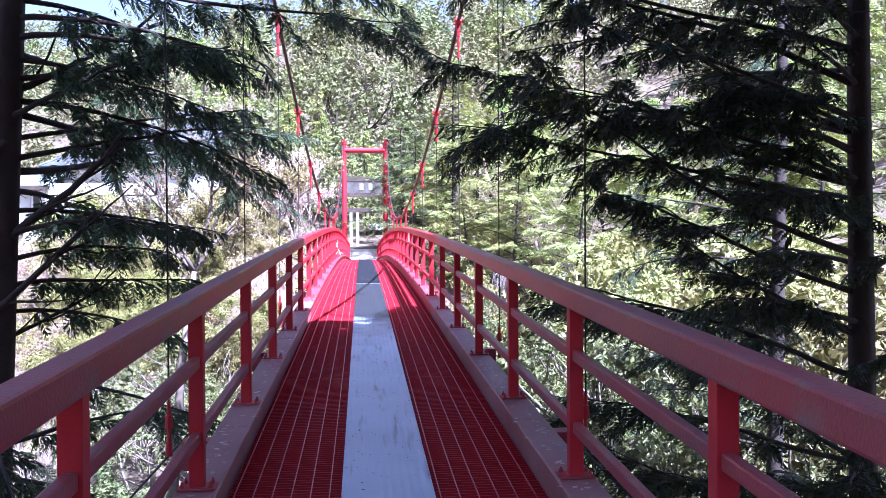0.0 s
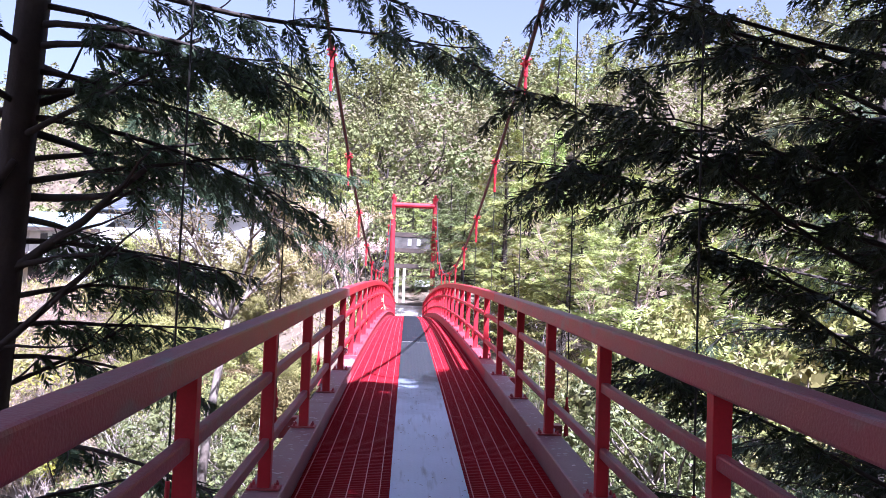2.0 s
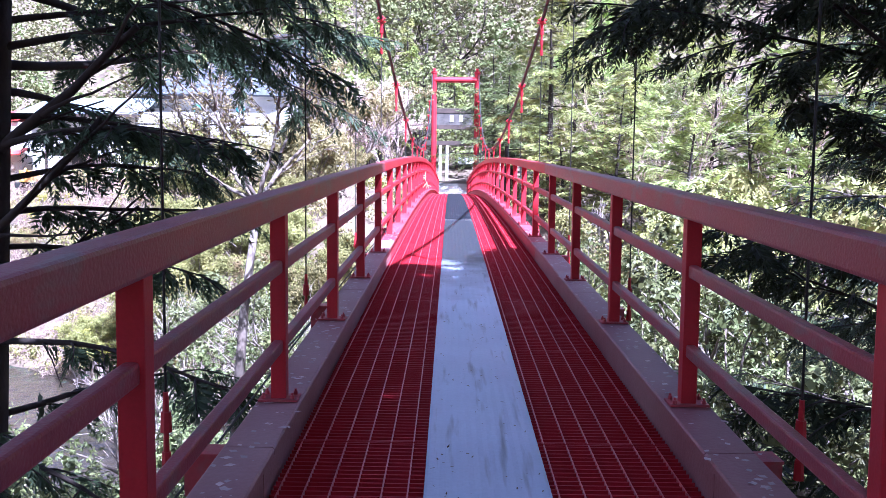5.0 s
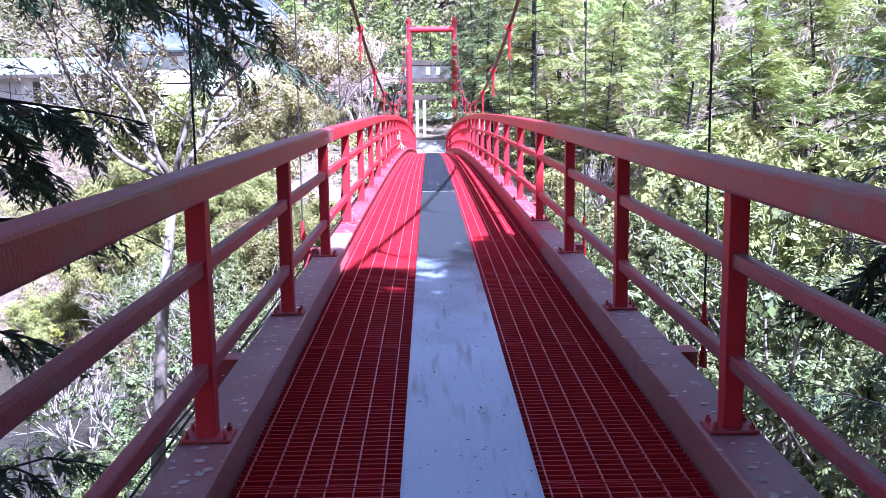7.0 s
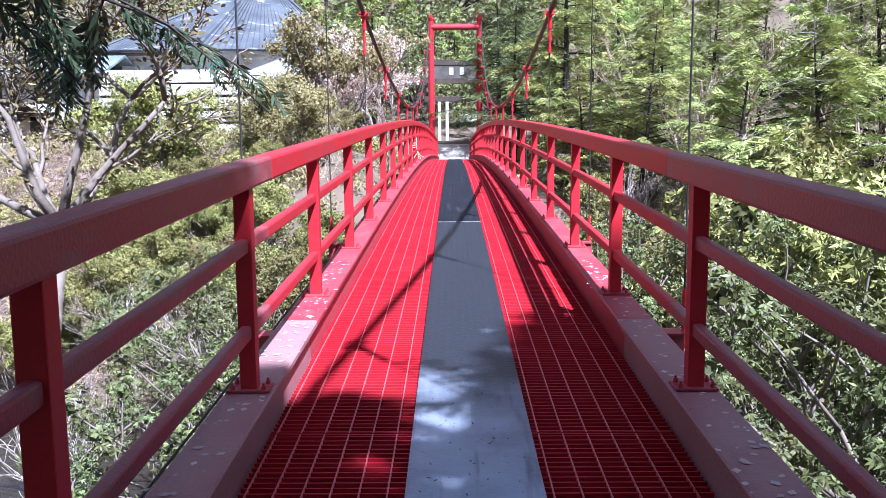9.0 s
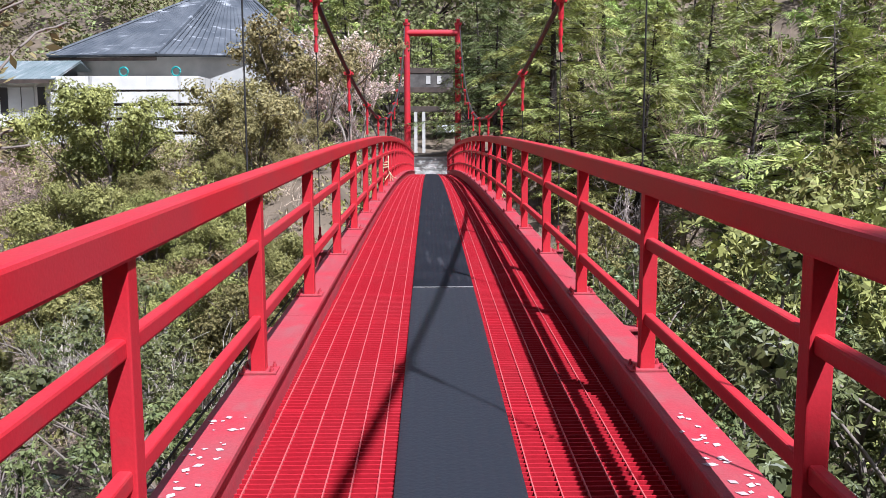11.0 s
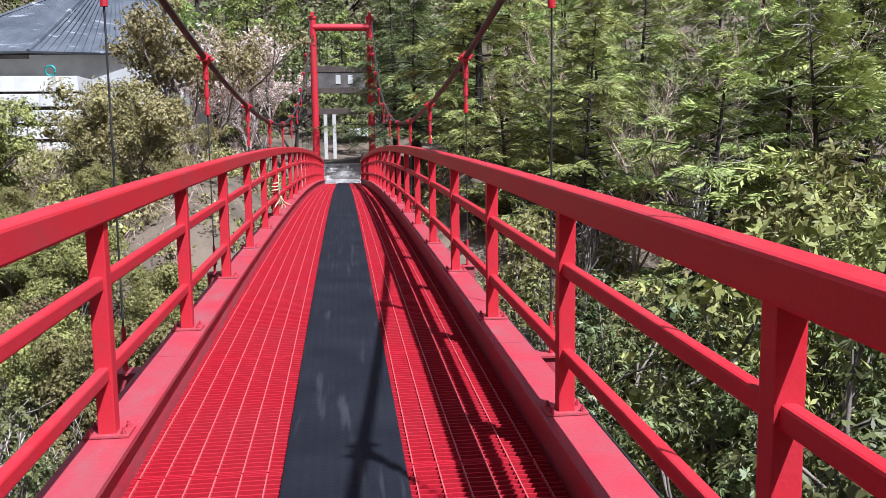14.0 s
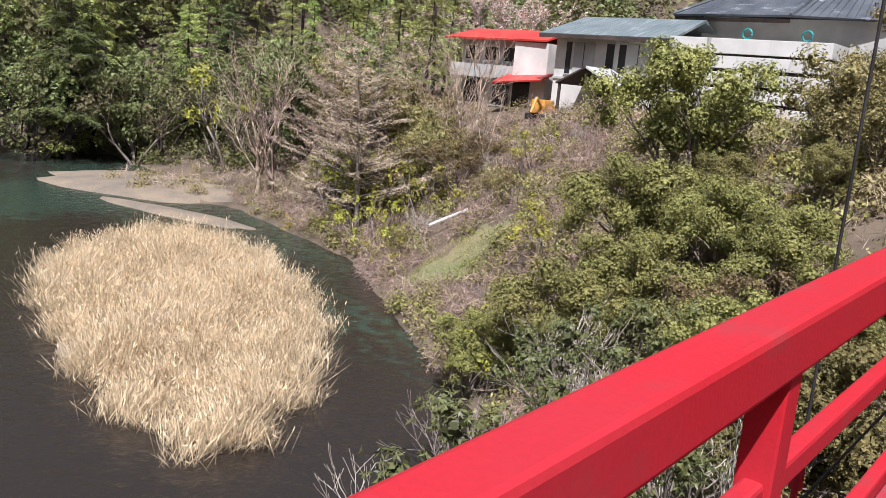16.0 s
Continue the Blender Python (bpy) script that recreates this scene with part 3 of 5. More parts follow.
def build_far_end():
    z0 = deck_z(Y1) - 0.02
    st = thing("concrete_steps", (0, Y1 + 0.62, -1.4), "weathered pale concrete steps at the bridge end", "steps")
    for k in range(6):
        top = z0 + 0.19 * k + 1.4
        part("step", box(2.7, 0.40 if k < 5 else 2.9, top, (0.1, 0.2 + 0.36 * k + (1.25 if k == 5 else 0), top / 2), 0.02), CONCRETE, st)
    for sx in (-1, 1):
        part("side_wall", box(0.9, 4.6, z0 + 2.6, (0.1 + sx * 1.82, 2.3, (z0 + 2.6) / 2), 0.03), CONCRETE, st, "mossy concrete side wall")
    ld = thing("landing_slab", (0.06, Y1 + 0.31, -1.4), "weathered concrete landing between the deck and the steps", "landing")
    part("slab", box(2.2, 0.6, z0 + 1.38, (0, 0, (z0 + 1.38) / 2), 0.02), CONCRETE, ld)
    g = thing("roofed_gateway", (0.13, 61.5, gz(0.13, 61.5)), "dark weathered timber gateway behind the bridge tower", "gateway")
    zb = gz(0.13, 61.5)
    for s in (-1, 1):
        part("post", box(0.26, 0.26, 6.2, (s * 1.65, 0, 2.6), 0.02), WOOD_DARK, g)
    for z in (2.9, 4.1, 5.3):
        part("beam", box(4.2, 0.26, 0.34, (0, 0, z), 0.02), WOOD_DARK, g)
    p = part("name_board", box(3.0, 0.08, 0.9, (-0.2, -0.05, 4.7), 0.01), BOARD, g, "weathered board with shade darkening its colour")
    for dx in (-0.25, 0.45):
        part("character_bar", box(0.28, 0.03, 0.5, (dx, -0.11, 4.72)), CONCRETE, p, "pale unreadable mark")
    for x in (-1.0, -0.45):
        m = thing("pale_post", (x, 66, gz(x, 66)), "pale upright post beyond the gateway", "post", "posts beyond the gateway")
        part("shaft", box(0.22, 0.22, 3.0, (0, 0, 1.5), 0.02), CONCRETE, m)


build_far_end()


def build_car():
    x, y = 1.3, 80.0
    c = thing("parked_car", (x, y, gz(x, y)), "small white car parked beyond the gateway", "car")
    body = box(1.5, 3.2, 0.62, (0, 0, 0.58), 0.12)
    part("body", body, CAR_WHITE, c)
    part("cabin", box(1.34, 2.0, 0.62, (0, 0.3, 1.18), 0.16), GLASS_DARK, c)
    part("roof", box(1.26, 1.7, 0.08, (0, 0.3, 1.51), 0.03), CAR_WHITE, c)
    for sx in (-1, 1):
        for yy in (-1.0, 1.05):
            part("wheel", rod((sx * 0.64, yy, 0.27), (sx * 0.78, yy, 0.27), 0.27, n=16), TYRE, c)
        part("headlight", box(0.26, 0.06, 0.16, (sx * 0.52, -1.6, 0.68), 0.02), PALE_METAL, c)


build_car()


# ---- buildings on the far bank ----
def slab(corners, t, mat, name, parent, label=""):
    """A flat sheet of that thickness through four corners (given counter-clockwise from above)."""
    V = [Vector(c) for c in corners]
    n = (V[1] - V[0]).cross(V[2] - V[0]).normalized()
    V2 = [v - n * t for v in V]
    k = len(V)
    F = [tuple(range(k)), tuple(range(2 * k - 1, k - 1, -1))] + [(i, i + k, (i + 1) % k + k, (i + 1) % k) for i in range(k)]
    return place(name, mesh_from(name, [tuple(v) for v in V + V2], F, mat), parent, label)


def seams(c0, c1, c2, c3, n, mat, parent, r=0.025):
    """Standing seams from the eave c0-c1 up to the ridge c3-c2."""
    lines = []
    for i in range(n + 1):
        a, b = Vector(c0).lerp(Vector(c1), i / n), Vector(c3).lerp(Vector(c2), i / n)
        lines.append([(tuple(a), r), (tuple(b), r)])
    place("roof_seams", mesh_from("roof_seams", *tubes(lines, 4), mat), parent, kind="stuff")


def window(parent, at, w, h, mat=None, frames=2):
    p = part("window", box(w, 0.10, h, at, 0.0), GLASS_DARK, parent)
    x, y, z = at
    part("window_frame", box(w + 0.1, 0.06, 0.07, (x, y - 0.05, z + h / 2)), PLASTER_GREY, p)
    part("window_frame", box(w + 0.1, 0.06, 0.07, (x, y - 0.05, z - h / 2)), PLASTER_GREY, p)
    return p


def build_house_green():
    x0, x1, y = -31.0, -23.2, 60.0
    g = gz(-27, y)
    h = thing("two_storey_house", ((x0 + x1) / 2, y, g), "two-storey pale house with a green-grey sheet metal roof", "house", rz=-3)
    W, top = x1 - x0, 5.35 - g
    part("wall", box(W, 6.0, top, (0, 3.0, top / 2)), PLASTER, h)
    e, r = top + 0.05, top + 1.5
    a, b, c, d = (-W / 2 - 0.7, -1.0, e), (W / 2 + 0.7, -1.0, e), (W / 2 + 0.4, 3.4, r), (-W / 2 - 0.2, 3.4, r)
    slab((a, b, c, d), 0.14, GREEN_ROOF, "roof", h)
    slab((d, c, (W / 2 + 0.7, 7.2, e), (-W / 2 - 0.7, 7.2, e)), 0.14, GREEN_ROOF, "roof", h)
    seams(a, b, c, d, 22, GREEN_ROOF, h)
    part("fascia", box(W + 1.4, 0.08, 0.22, (0, -1.0, e - 0.16)), WOOD_DARK, h)
    for x, w in ((-2.9, 0.35), (0.1, 0.5), (0.95, 0.45), (3.3, 0.45)):
        window(h, (x, -0.03, top - 1.35), w, 2.0)
    for x, w in ((-1.75, 1.5), (2.05, 1.6)):
        p = part("shutter", box(w, 0.06, 1.95, (x, -0.05, top - 1.35), 0.01), PLASTER_GREY, h, "pale grey sliding shutter")
        part("shutter_rail", box(0.04, 0.03, 1.95, (x, -0.09, top - 1.35)), WOOD_DARK, p)
    part("belt", box(W + 0.06, 0.1, 0.14, (0, -0.03, top - 2.6)), PLASTER_GREY, h)
    # open carport with a low gabled roof
    slab(((-1.6, -3.0, 1.7), (0.4, -3.0, 2.75), (0.4, 0, 2.75), (-1.6, 0, 1.7)), 0.1, WOOD_DARK, "porch_roof", h)
    slab(((0.4, -3.0, 2.75), (2.6, -3.0, 1.7), (2.6, 0, 1.7), (0.4, 0, 2.75)), 0.1, PLASTER_GREY, "porch_roof", h)
    # a dark panel stands in for the shade inside the open porch
    part("porch_shade_panel", box(2.6, 0.1, 1.9, (0.4, -0.08, 0.95)), GLASS_DARK, h, "dark panel for the shaded inside of the porch")
    for x in (-1.4, 2.4):
        part("porch_post", box(0.14, 0.14, 1.8, (x, -2.8, 0.9)), WOOD_DARK, h)


build_house_green()


def build_house_red():
    x, y = -37.2, 63.0
    g = gz(x, y)
    h = thing("red_roofed_house", (x, y, g), "two-storey white house with bright red metal roofs", "house", rz=4)
    top = 5.0 - g
    part("wall", box(6.6, 5.0, top, (0, 2.5, top / 2)), PLASTER_GREY, h)
    part("side_wall", box(2.6, 3.0, top - 0.1, (3.1, 0.2, (top - 0.1) / 2)), PLASTER, h, "bright white plaster wall")
    slab(((-4.1, -1.3, top), (4.3, -1.6, top + 0.1), (4.1, 2.6, top + 1.0), (-3.9, 2.6, top + 0.9)), 0.12, RED_ROOF, "roof", h)
    slab(((-3.9, 2.6, top + 0.9), (4.1, 2.6, top + 1.0), (4.3, 5.8, top), (-4.1, 5.8, top)), 0.12, RED_ROOF, "roof", h)
    slab(((1.2, -3.0, top - 2.9), (4.9, -3.0, top - 2.5), (4.9, -1.0, top - 2.0), (1.2, -1.0, top - 2.3)), 0.1, RED_ROOF, "lower_roof", h)
    part("balcony", box(5.2, 1.0, 0.9, (-0.9, -0.6, top - 2.2), 0.02), PLASTER_GREY, h)
    for xx in (-2.4, -0.8, 0.8):
        window(h, (xx, -0.03, top - 0.95), 1.1, 1.0)
    for xx in (-2.2, 0.2, 2.6):
        window(h, (xx, -1.33 if xx > 2 else -0.03, 1.05), 1.3, 1.9)


build_house_red()


def build_hall():
    """Hall with a big hipped roof behind a banded terrace wall."""
    x, y = -17.6, 64.0
    g = gz(x, y)
    h = thing("hipped_roof_hall", (x, y, g), "large hall with a weathered grey hipped roof and pale walls", "hall", rz=0)
    e, pk = 7.2 - g, 12.4 - g
    # grey plaster puts the eaves' shade into the wall's colour
    part("wall", box(14.0, 11.0, e, (1.2, 6.0, e / 2)), PLASTER_GREY, h)
    A, B, C, D = (-7.3, -0.6, e), (0.0, -1.2, e + 0.05), (10.0, 1.2, e), (10.0, 13.0, e)
    E0 = (-7.3, 13.0, e)
    P, Q = (2.6, 5.4, pk), (4.2, 6.4, pk)
    slab((A, B, P), 0.15, SLATE, "roof", h)
    slab((B, C, Q, P), 0.15, SLATE, "roof", h)
    slab((C, D, Q), 0.15, SLATE, "roof", h)
    slab((D, E0, P, Q), 0.15, SLATE, "roof", h)
    slab((E0, A, P), 0.15, SLATE, "roof", h)
    for a, b in ((B, P), (A, P), (C, Q), (P, Q)):
        place("ridge_cap", mesh_from("ridge_cap", *tubes([[(a, 0.13), (b, 0.13)]], 6), SLATE), h)
    for a, b, n in ((A, B, 16), (B, C, 22)):
        lines = []
        for i in range(1, n):
            s = Vector(a).lerp(Vector(b), i / n)
            top = Vector(P) if a == A else Vector(Q).lerp(Vector(P), 1 - i / n)
            lines.append([(tuple(s), 0.03), (tuple(s.lerp(top, 0.96)), 0.02)])
        place("roof_seams", mesh_from("roof_seams", *tubes(lines, 4), SLATE), h, kind="stuff")
    part("roof_finial", box(1.4, 1.0, 0.4, (3.3, 5.8, pk + 0.15), 0.08), SLATE, h)
    part("eave_band", box(7.2, 0.1, 0.22, (-3.7, -0.62, e - 0.25), rz=-4.5), WOOD_DARK, h)
    t = thing("terrace_wall", (-18.4, 59.0, gz(-18.4, 59.0)), "pale banded concrete terrace wall with dark streaks", "wall")
    zt = 5.55 - gz(-18.4, 59.0)
    n = 5
    for i in range(n):
        z = zt - 0.40 - i * 0.86
        part("wall_course", box(8.9 + 0.10 * i, 4.0 + 0.10 * i, 0.66 if i else 0.80, (0, 2.0, z), 0.03), TERRACE, t)
        part("recess", box(8.4, 3.3, 0.24, (0, 2.0, z - 0.47)), WOOD_DARK, t)
    part("base_wall", box(10.0, 4.8, 2.4, (0, 2.0, zt - 5.8)), CONCRETE, t)
    part("wall_lamp", box(0.32, 0.22, 0.5, (1.2, -0.32, zt - 2.2), 0.03), GLASS_DARK, t)
    for xx, yy in ((-0.2, 0.3), (3.0, 0.2)):
        o = thing("coiled_hose", (-18.4 + xx, 59.0 + yy, 5.55 + 0.03), "coil of teal hose on the terrace wall", "hose")
        ring = [((0.26 * math.cos(a), 0.10, 0.27 + 0.26 * math.sin(a)), 0.055) for a in [2 * math.pi * k / 20 for k in range(21)]]
        place("coil", mesh_from("coil", *tubes([ring], 8), TEAL, True), o)
    m = thing("small_excavator", (-30.4, 58.4, gz(-30.4, 58.4)), "small orange digger parked beside the house", "digger")
    part("cab", box(1.0, 1.1, 0.85, (0, 0, 0.86), 0.08), ORANGE, m)
    part("counterweight", box(1.2, 0.5, 0.5, (0, 0.6, 0.75), 0.1), ORANGE, m)
    for s in (-1, 1):
        part("track", box(0.32, 1.7, 0.42, (s * 0.55, 0, 0.22), 0.12), TYRE, m)
    arm = rod((0.3, -0.5, 0.8), (0.3, -1.2, 1.4), 0.09, 0.08)
    rod((0.3, -1.2, 1.4), (0.3, -1.7, 0.5), 0.09, 0.07, bm=arm)
    part("arm", arm, ORANGE, m)
    w = thing("fallen_pole", (-27.6, 46.6, gz(-27.6, 46.6) + 0.15), "bleached white pole leaning on the slope", "pole")
    place("shaft", mesh_from("shaft", *tubes([[((-0.8, -0.7, 0), 0.09), ((0.7, 0.5, 1.0), 0.08)]], 8), PLASTER), w)


build_hall()


# ---- plants ----
R2 = random.Random(77)


def bent(rng, a, way, length, n, droop, wander):
    """A wandering limb from a: a list of points."""
    pts, p, d = [Vector(a)], Vector(a), Vector(way).normalized()
    for i in range(n):
        d = (d + Vector((rng.uniform(-1, 1), rng.uniform(-1, 1), rng.uniform(-1, 1))) * wander + Vector((0, 0, -droop))).normalized()
        p = p + d * (length / n)
        pts.append(p.copy())
    return pts


def tapered(pts, r0, r1):
    n = len(pts) - 1
    return [(tuple(p), r0 + (r1 - r0) * (i / n) ** 0.8) for i, p in enumerate(pts)]


def spray_cloud(nrng, lines, per_m, size, spread, hang, flat=0.35, narrow=0.36):
    """Leaves along limbs: centres and axes. hang: how far they droop below the limb."""
    Ps, As, Bs = [], [], []
    for pts in lines:
        p = np.array([tuple(v) for v in pts])
        seg = np.linalg.norm(np.diff(p, axis=0), axis=1)
        ln = seg.sum()
        n = max(3, int(ln * per_m))
        t = nrng.uniform(0.12, 1, n) ** 0.8 * (len(p) - 1)
        i = np.minimum(t.astype(int), len(p) - 2)
        f = (t - i)[:, None]
        c = p[i] * (1 - f) + p[i + 1] * f
        d = unit(p[i + 1] - p[i])
        side = unit(np.cross(d, np.array([0, 0, 1.0])) + 1e-6)
        w = spread * (1.1 - 0.7 * t / (len(p) - 1))
        off = nrng.normal(0, 1, n) * w * 0.55
        dn = nrng.uniform(0, 1, n) ** 1.5 * hang
        c = c + side * off[:, None] + np.stack([np.zeros(n), np.zeros(n), -dn - np.abs(off) * 0.35 + nrng.normal(0, 0.03, n)], 1)
        a = unit(d * 0.6 + side * np.sign(off)[:, None] * 0.7 + np.array([0, 0, -1.0]) * (0.15 + 1.1 * hang) + nrng.normal(0, 0.35, (n, 3)))
        b = unit(np.cross(a, nrng.normal(0, 1, (n, 3)) * flat + np.array([0, 0, 1.0])))
        s = size * nrng.uniform(0.6, 1.4, n)[:, None]
        Ps.append(c), As.append(a * s), Bs.append(b * s * narrow)
    return np.concatenate(Ps), np.concatenate(As), np.concatenate(Bs)


def clump_cloud(nrng, centres, radii, per, size, wide=0.5, droop=0.15):
    """Leaves in clumps, thicker towards each clump's outside."""
    Ps, As, Bs = [], [], []
    for c, r in zip(centres, radii):
        n = int(per * r * r)
        v = unit(nrng.normal(0, 1, (n, 3)))
        p = np.array(c) + v * (r * nrng.uniform(0.35, 1.0, n) ** 0.6)[:, None] * np.array([1, 1, 0.8])
        a = unit(v * 0.5 + nrng.normal(0, 0.7, (n, 3)) + np.array([0, 0, -droop]))
        b = unit(np.cross(a, v + nrng.normal(0, 0.5, (n, 3))))
        s = size * nrng.uniform(0.6, 1.4, n)[:, None]
        Ps.append(p), As.append(a * s), Bs.append(b * s * wide)
        m = max(6, n // 4)
        v = unit(nrng.normal(0, 1, (m, 3)))
        p = np.array(c) + v * (r * nrng.uniform(0.0, 0.45, m))[:, None]
        a = unit(np.cross(v, nrng.normal(0, 1, (m, 3))))
        b = unit(np.cross(a, v))
        Ps.append(p), As.append(a * r * 0.11), Bs.append(b * r * 0.16 * wide)
    return np.concatenate(Ps), np.concatenate(As), np.concatenate(Bs)


def frond_cloud(nrng, limbs, every, length, pairs, hang, wide=0.22, flat=0.35, start=0.08, spread=0.75, sag=0.25):
    """Flat herringbone fronds along both sides of limbs: leaflet centres and axes."""
    Cs, Ds, Ls = [], [], []
    for pts in limbs:
        p = np.array([tuple(v) for v in pts])
        ln = np.linalg.norm(np.diff(p, axis=0), axis=1).sum()
        n = max(3, int(ln / every))
        u = start + (1 - start) * (np.arange(n) + nrng.random(n)) / n
        t = u * (len(p) - 1)
        i = np.minimum(t.astype(int), len(p) - 2)
        f = (t - i)[:, None]
        d = unit(p[i + 1] - p[i])
        side = unit(np.cross(d, np.array([0, 0, 1.0])) + 1e-6)
        sg = np.where(np.arange(n) % 2, 1.0, -1.0)[:, None]
        ax = unit(d * 0.7 + side * sg * spread * nrng.uniform(0.3, 1.2, (n, 1)) + np.array([0, 0, -hang]) + nrng.normal(0, 0.16, (n, 3)))
        Cs.append(p[i] * (1 - f) + p[i + 1] * f), Ds.append(ax), Ls.append(length * (1.15 - 0.55 * u) * nrng.uniform(0.55, 1.3, n))
    c, ax, L = np.concatenate(Cs), np.concatenate(Ds), np.concatenate(Ls)[:, None]
    N = unit(np.array([0, 0, 1.0]) + nrng.normal(0, flat, c.shape))
    b = unit(np.cross(ax, N))
    Ps, As, Bs = [], [], []
    for k in range(pairs):
        u = (k + 0.35) / pairs
        at = c + ax * L * u + np.array([0, 0, -1.0]) * (sag * u * u) * L
        half = L * (0.30 * (1 - 0.72 * u) + 0.04)
        for sg in (-1, 1):
            q = unit(ax * 0.85 + b * (0.75 * sg) + nrng.normal(0, 0.10, c.shape) + np.array([0, 0, -0.25 * sag]))
            Ps.append(at + q * half), As.append(q * half), Bs.append(unit(np.cross(N, q)) * half * wide)
    tip = c + ax * L * 0.9 + np.array([0, 0, -0.8]) * sag * L
    Ps.append(tip), As.append(ax * L * 0.22), Bs.append(b * L * 0.22 * wide)
    return np.concatenate(Ps), np.concatenate(As), np.concatenate(Bs)


def rosette_cloud(nrng, centres, radii, per, size, wide=0.34, droop=0.15, leaves=7):
    """Leaves in whorls at twig ends over each clump, with gaps between the whorls."""
    Ps, As, Bs = [], [], []
    for c, r in zip(centres, radii):
        n = max(4, int(per * r * r / leaves))
        v = unit(nrng.normal(0, 1, (n, 3)) + np.array([0, 0, 0.25]))
        tip = np.array(c) + v * (r * nrng.uniform(0.45, 1.05, n) ** 0.7)[:, None] * np.array([1, 1, 0.8])
        e1 = unit(np.cross(v, nrng.normal(0, 1, (n, 3))))
        e2 = np.cross(v, e1)
        for k in range(leaves):
            a = 6.283 * (k + nrng.uniform(-0.3, 0.3, n)) / leaves
            q = unit(e1 * np.cos(a)[:, None] + e2 * np.sin(a)[:, None] + v * nrng.uniform(0.1, 0.9, (n, 1)) + np.array([0, 0, -droop]))
            s = size * nrng.uniform(0.65, 1.3, (n, 1))
            b = unit(np.cross(q, v + nrng.normal(0, 0.35, (n, 3))))
            Ps.append(tip + q * s * 1.05), As.append(q * s), Bs.append(b * s * wide)
        m = max(6, n)
        v = unit(nrng.normal(0, 1, (m, 3)))
        q = unit(np.cross(v, nrng.normal(0, 1, (m, 3))))
        Ps.append(np.array(c) + v * (r * nrng.uniform(0.0, 0.5, m))[:, None]), As.append(q * r * 0.13), Bs.append(np.cross(q, v) * r * 0.10)
    return np.concatenate(Ps), np.concatenate(As), np.concatenate(Bs)


def conifer(name, seed, height, reach, leaf_mat, bark, per_m, size, rise, droop, hang, rows, label, bare=0.12, category="conifer", group="", twigs=0, narrow=0.3, frond=0.0, every=0.13, pairs=4):
    """A conifer with whorls of drooping limbs; its foot is at the origin."""
    rng, nrng = random.Random(seed), np.random.default_rng(seed)
    t = thing(name, (0, 0, 0), label, category, group)
    trunk = tapered(bent(rng, (0, 0, -0.6), (0, 0, 1), height + 0.6, 8, 0, 0.03), height * 0.018 + 0.06, 0.02)
    lines, limbs = [trunk], []
    for i in range(rows):
        u = bare + (1 - bare) * (i + rng.random()) / rows
        z = u * height
        ln = reach * (1 - u) ** 0.75 * rng.choice((0.45, 0.8, 1.0, 1.2, 1.35)) * rng.uniform(0.85, 1.1) + 0.25
        a = rng.uniform(0, 2 * math.pi)
        k = min(int(u * 8), 7)
        c = Vector(trunk[k][0]).lerp(Vector(trunk[k + 1][0]), u * 8 - k)
        pts = bent(rng, (c.x, c.y, z), (math.cos(a), math.sin(a), rise), ln, 5, droop, 0.10)
        lines.append(tapered(pts, 0.012 * ln + 0.008, 0.004)), limbs.append(pts)
        for j in (2, 3, 4):
            for s in (-1, 1):
                if rng.random() < 0.75:
                    d = (pts[j] - pts[j - 1]).normalized()
                    q = Matrix.Rotation(s * rng.uniform(0.6, 1.0), 3, "Z") @ d
                    limbs.append(bent(rng, pts[j], q, ln * rng.uniform(0.22, 0.42), 3, droop * 1.3, 0.1))
    place("trunk", mesh_from("trunk", *tubes(lines, 4), bark, True), t)
    if twigs:
        dead = []
        for i in range(twigs):
            pts = rng.choice(limbs)
            d = Vector((rng.uniform(-1, 1), rng.uniform(-1, 1), rng.uniform(-0.5, 0.3)))
            dead.append(tapered(bent(rng, pts[1], d, rng.uniform(0.5, 1.3), 4, 0.06, 0.25), 0.011, 0.005))
        place("dead_wood", mesh_from("dead_wood", *tubes(dead, 3), TWIG_PALE), t, "pale dead twigs", kind="stuff")
    if frond:
        leafage = frond_cloud(nrng, limbs, every, frond, pairs, hang, narrow)
    else:
        leafage = spray_cloud(nrng, limbs, per_m, size, 0.16 + reach * 0.05, hang, narrow=narrow)
    place("crown", quads("crown", *leafage, leaf_mat), t)
    return t


def branching(rng, a, way, ln, r, depth, out, wander=0.22, up=0.06, split=3):
    pts = bent(rng, a, way, ln, 5, -up, wander)
    out.append(tapered(pts, r, r * 0.45))
    tips = [pts[-1]]
    if depth:
        tips = []
        for i in range(split + (1 if depth > 1 else 0)):
            j = rng.choice((2, 3, 4, 5, 5))
            d = (pts[j] - pts[j - 1]).normalized()
            q = (d + Vector((rng.uniform(-1, 1), rng.uniform(-1, 1), rng.uniform(-0.5, 0.9))) * 0.85).normalized()
            tips += branching(rng, pts[j], q, ln * rng.uniform(0.5, 0.75), r * 0.5, depth - 1, out, wander, up, split)
    return tips


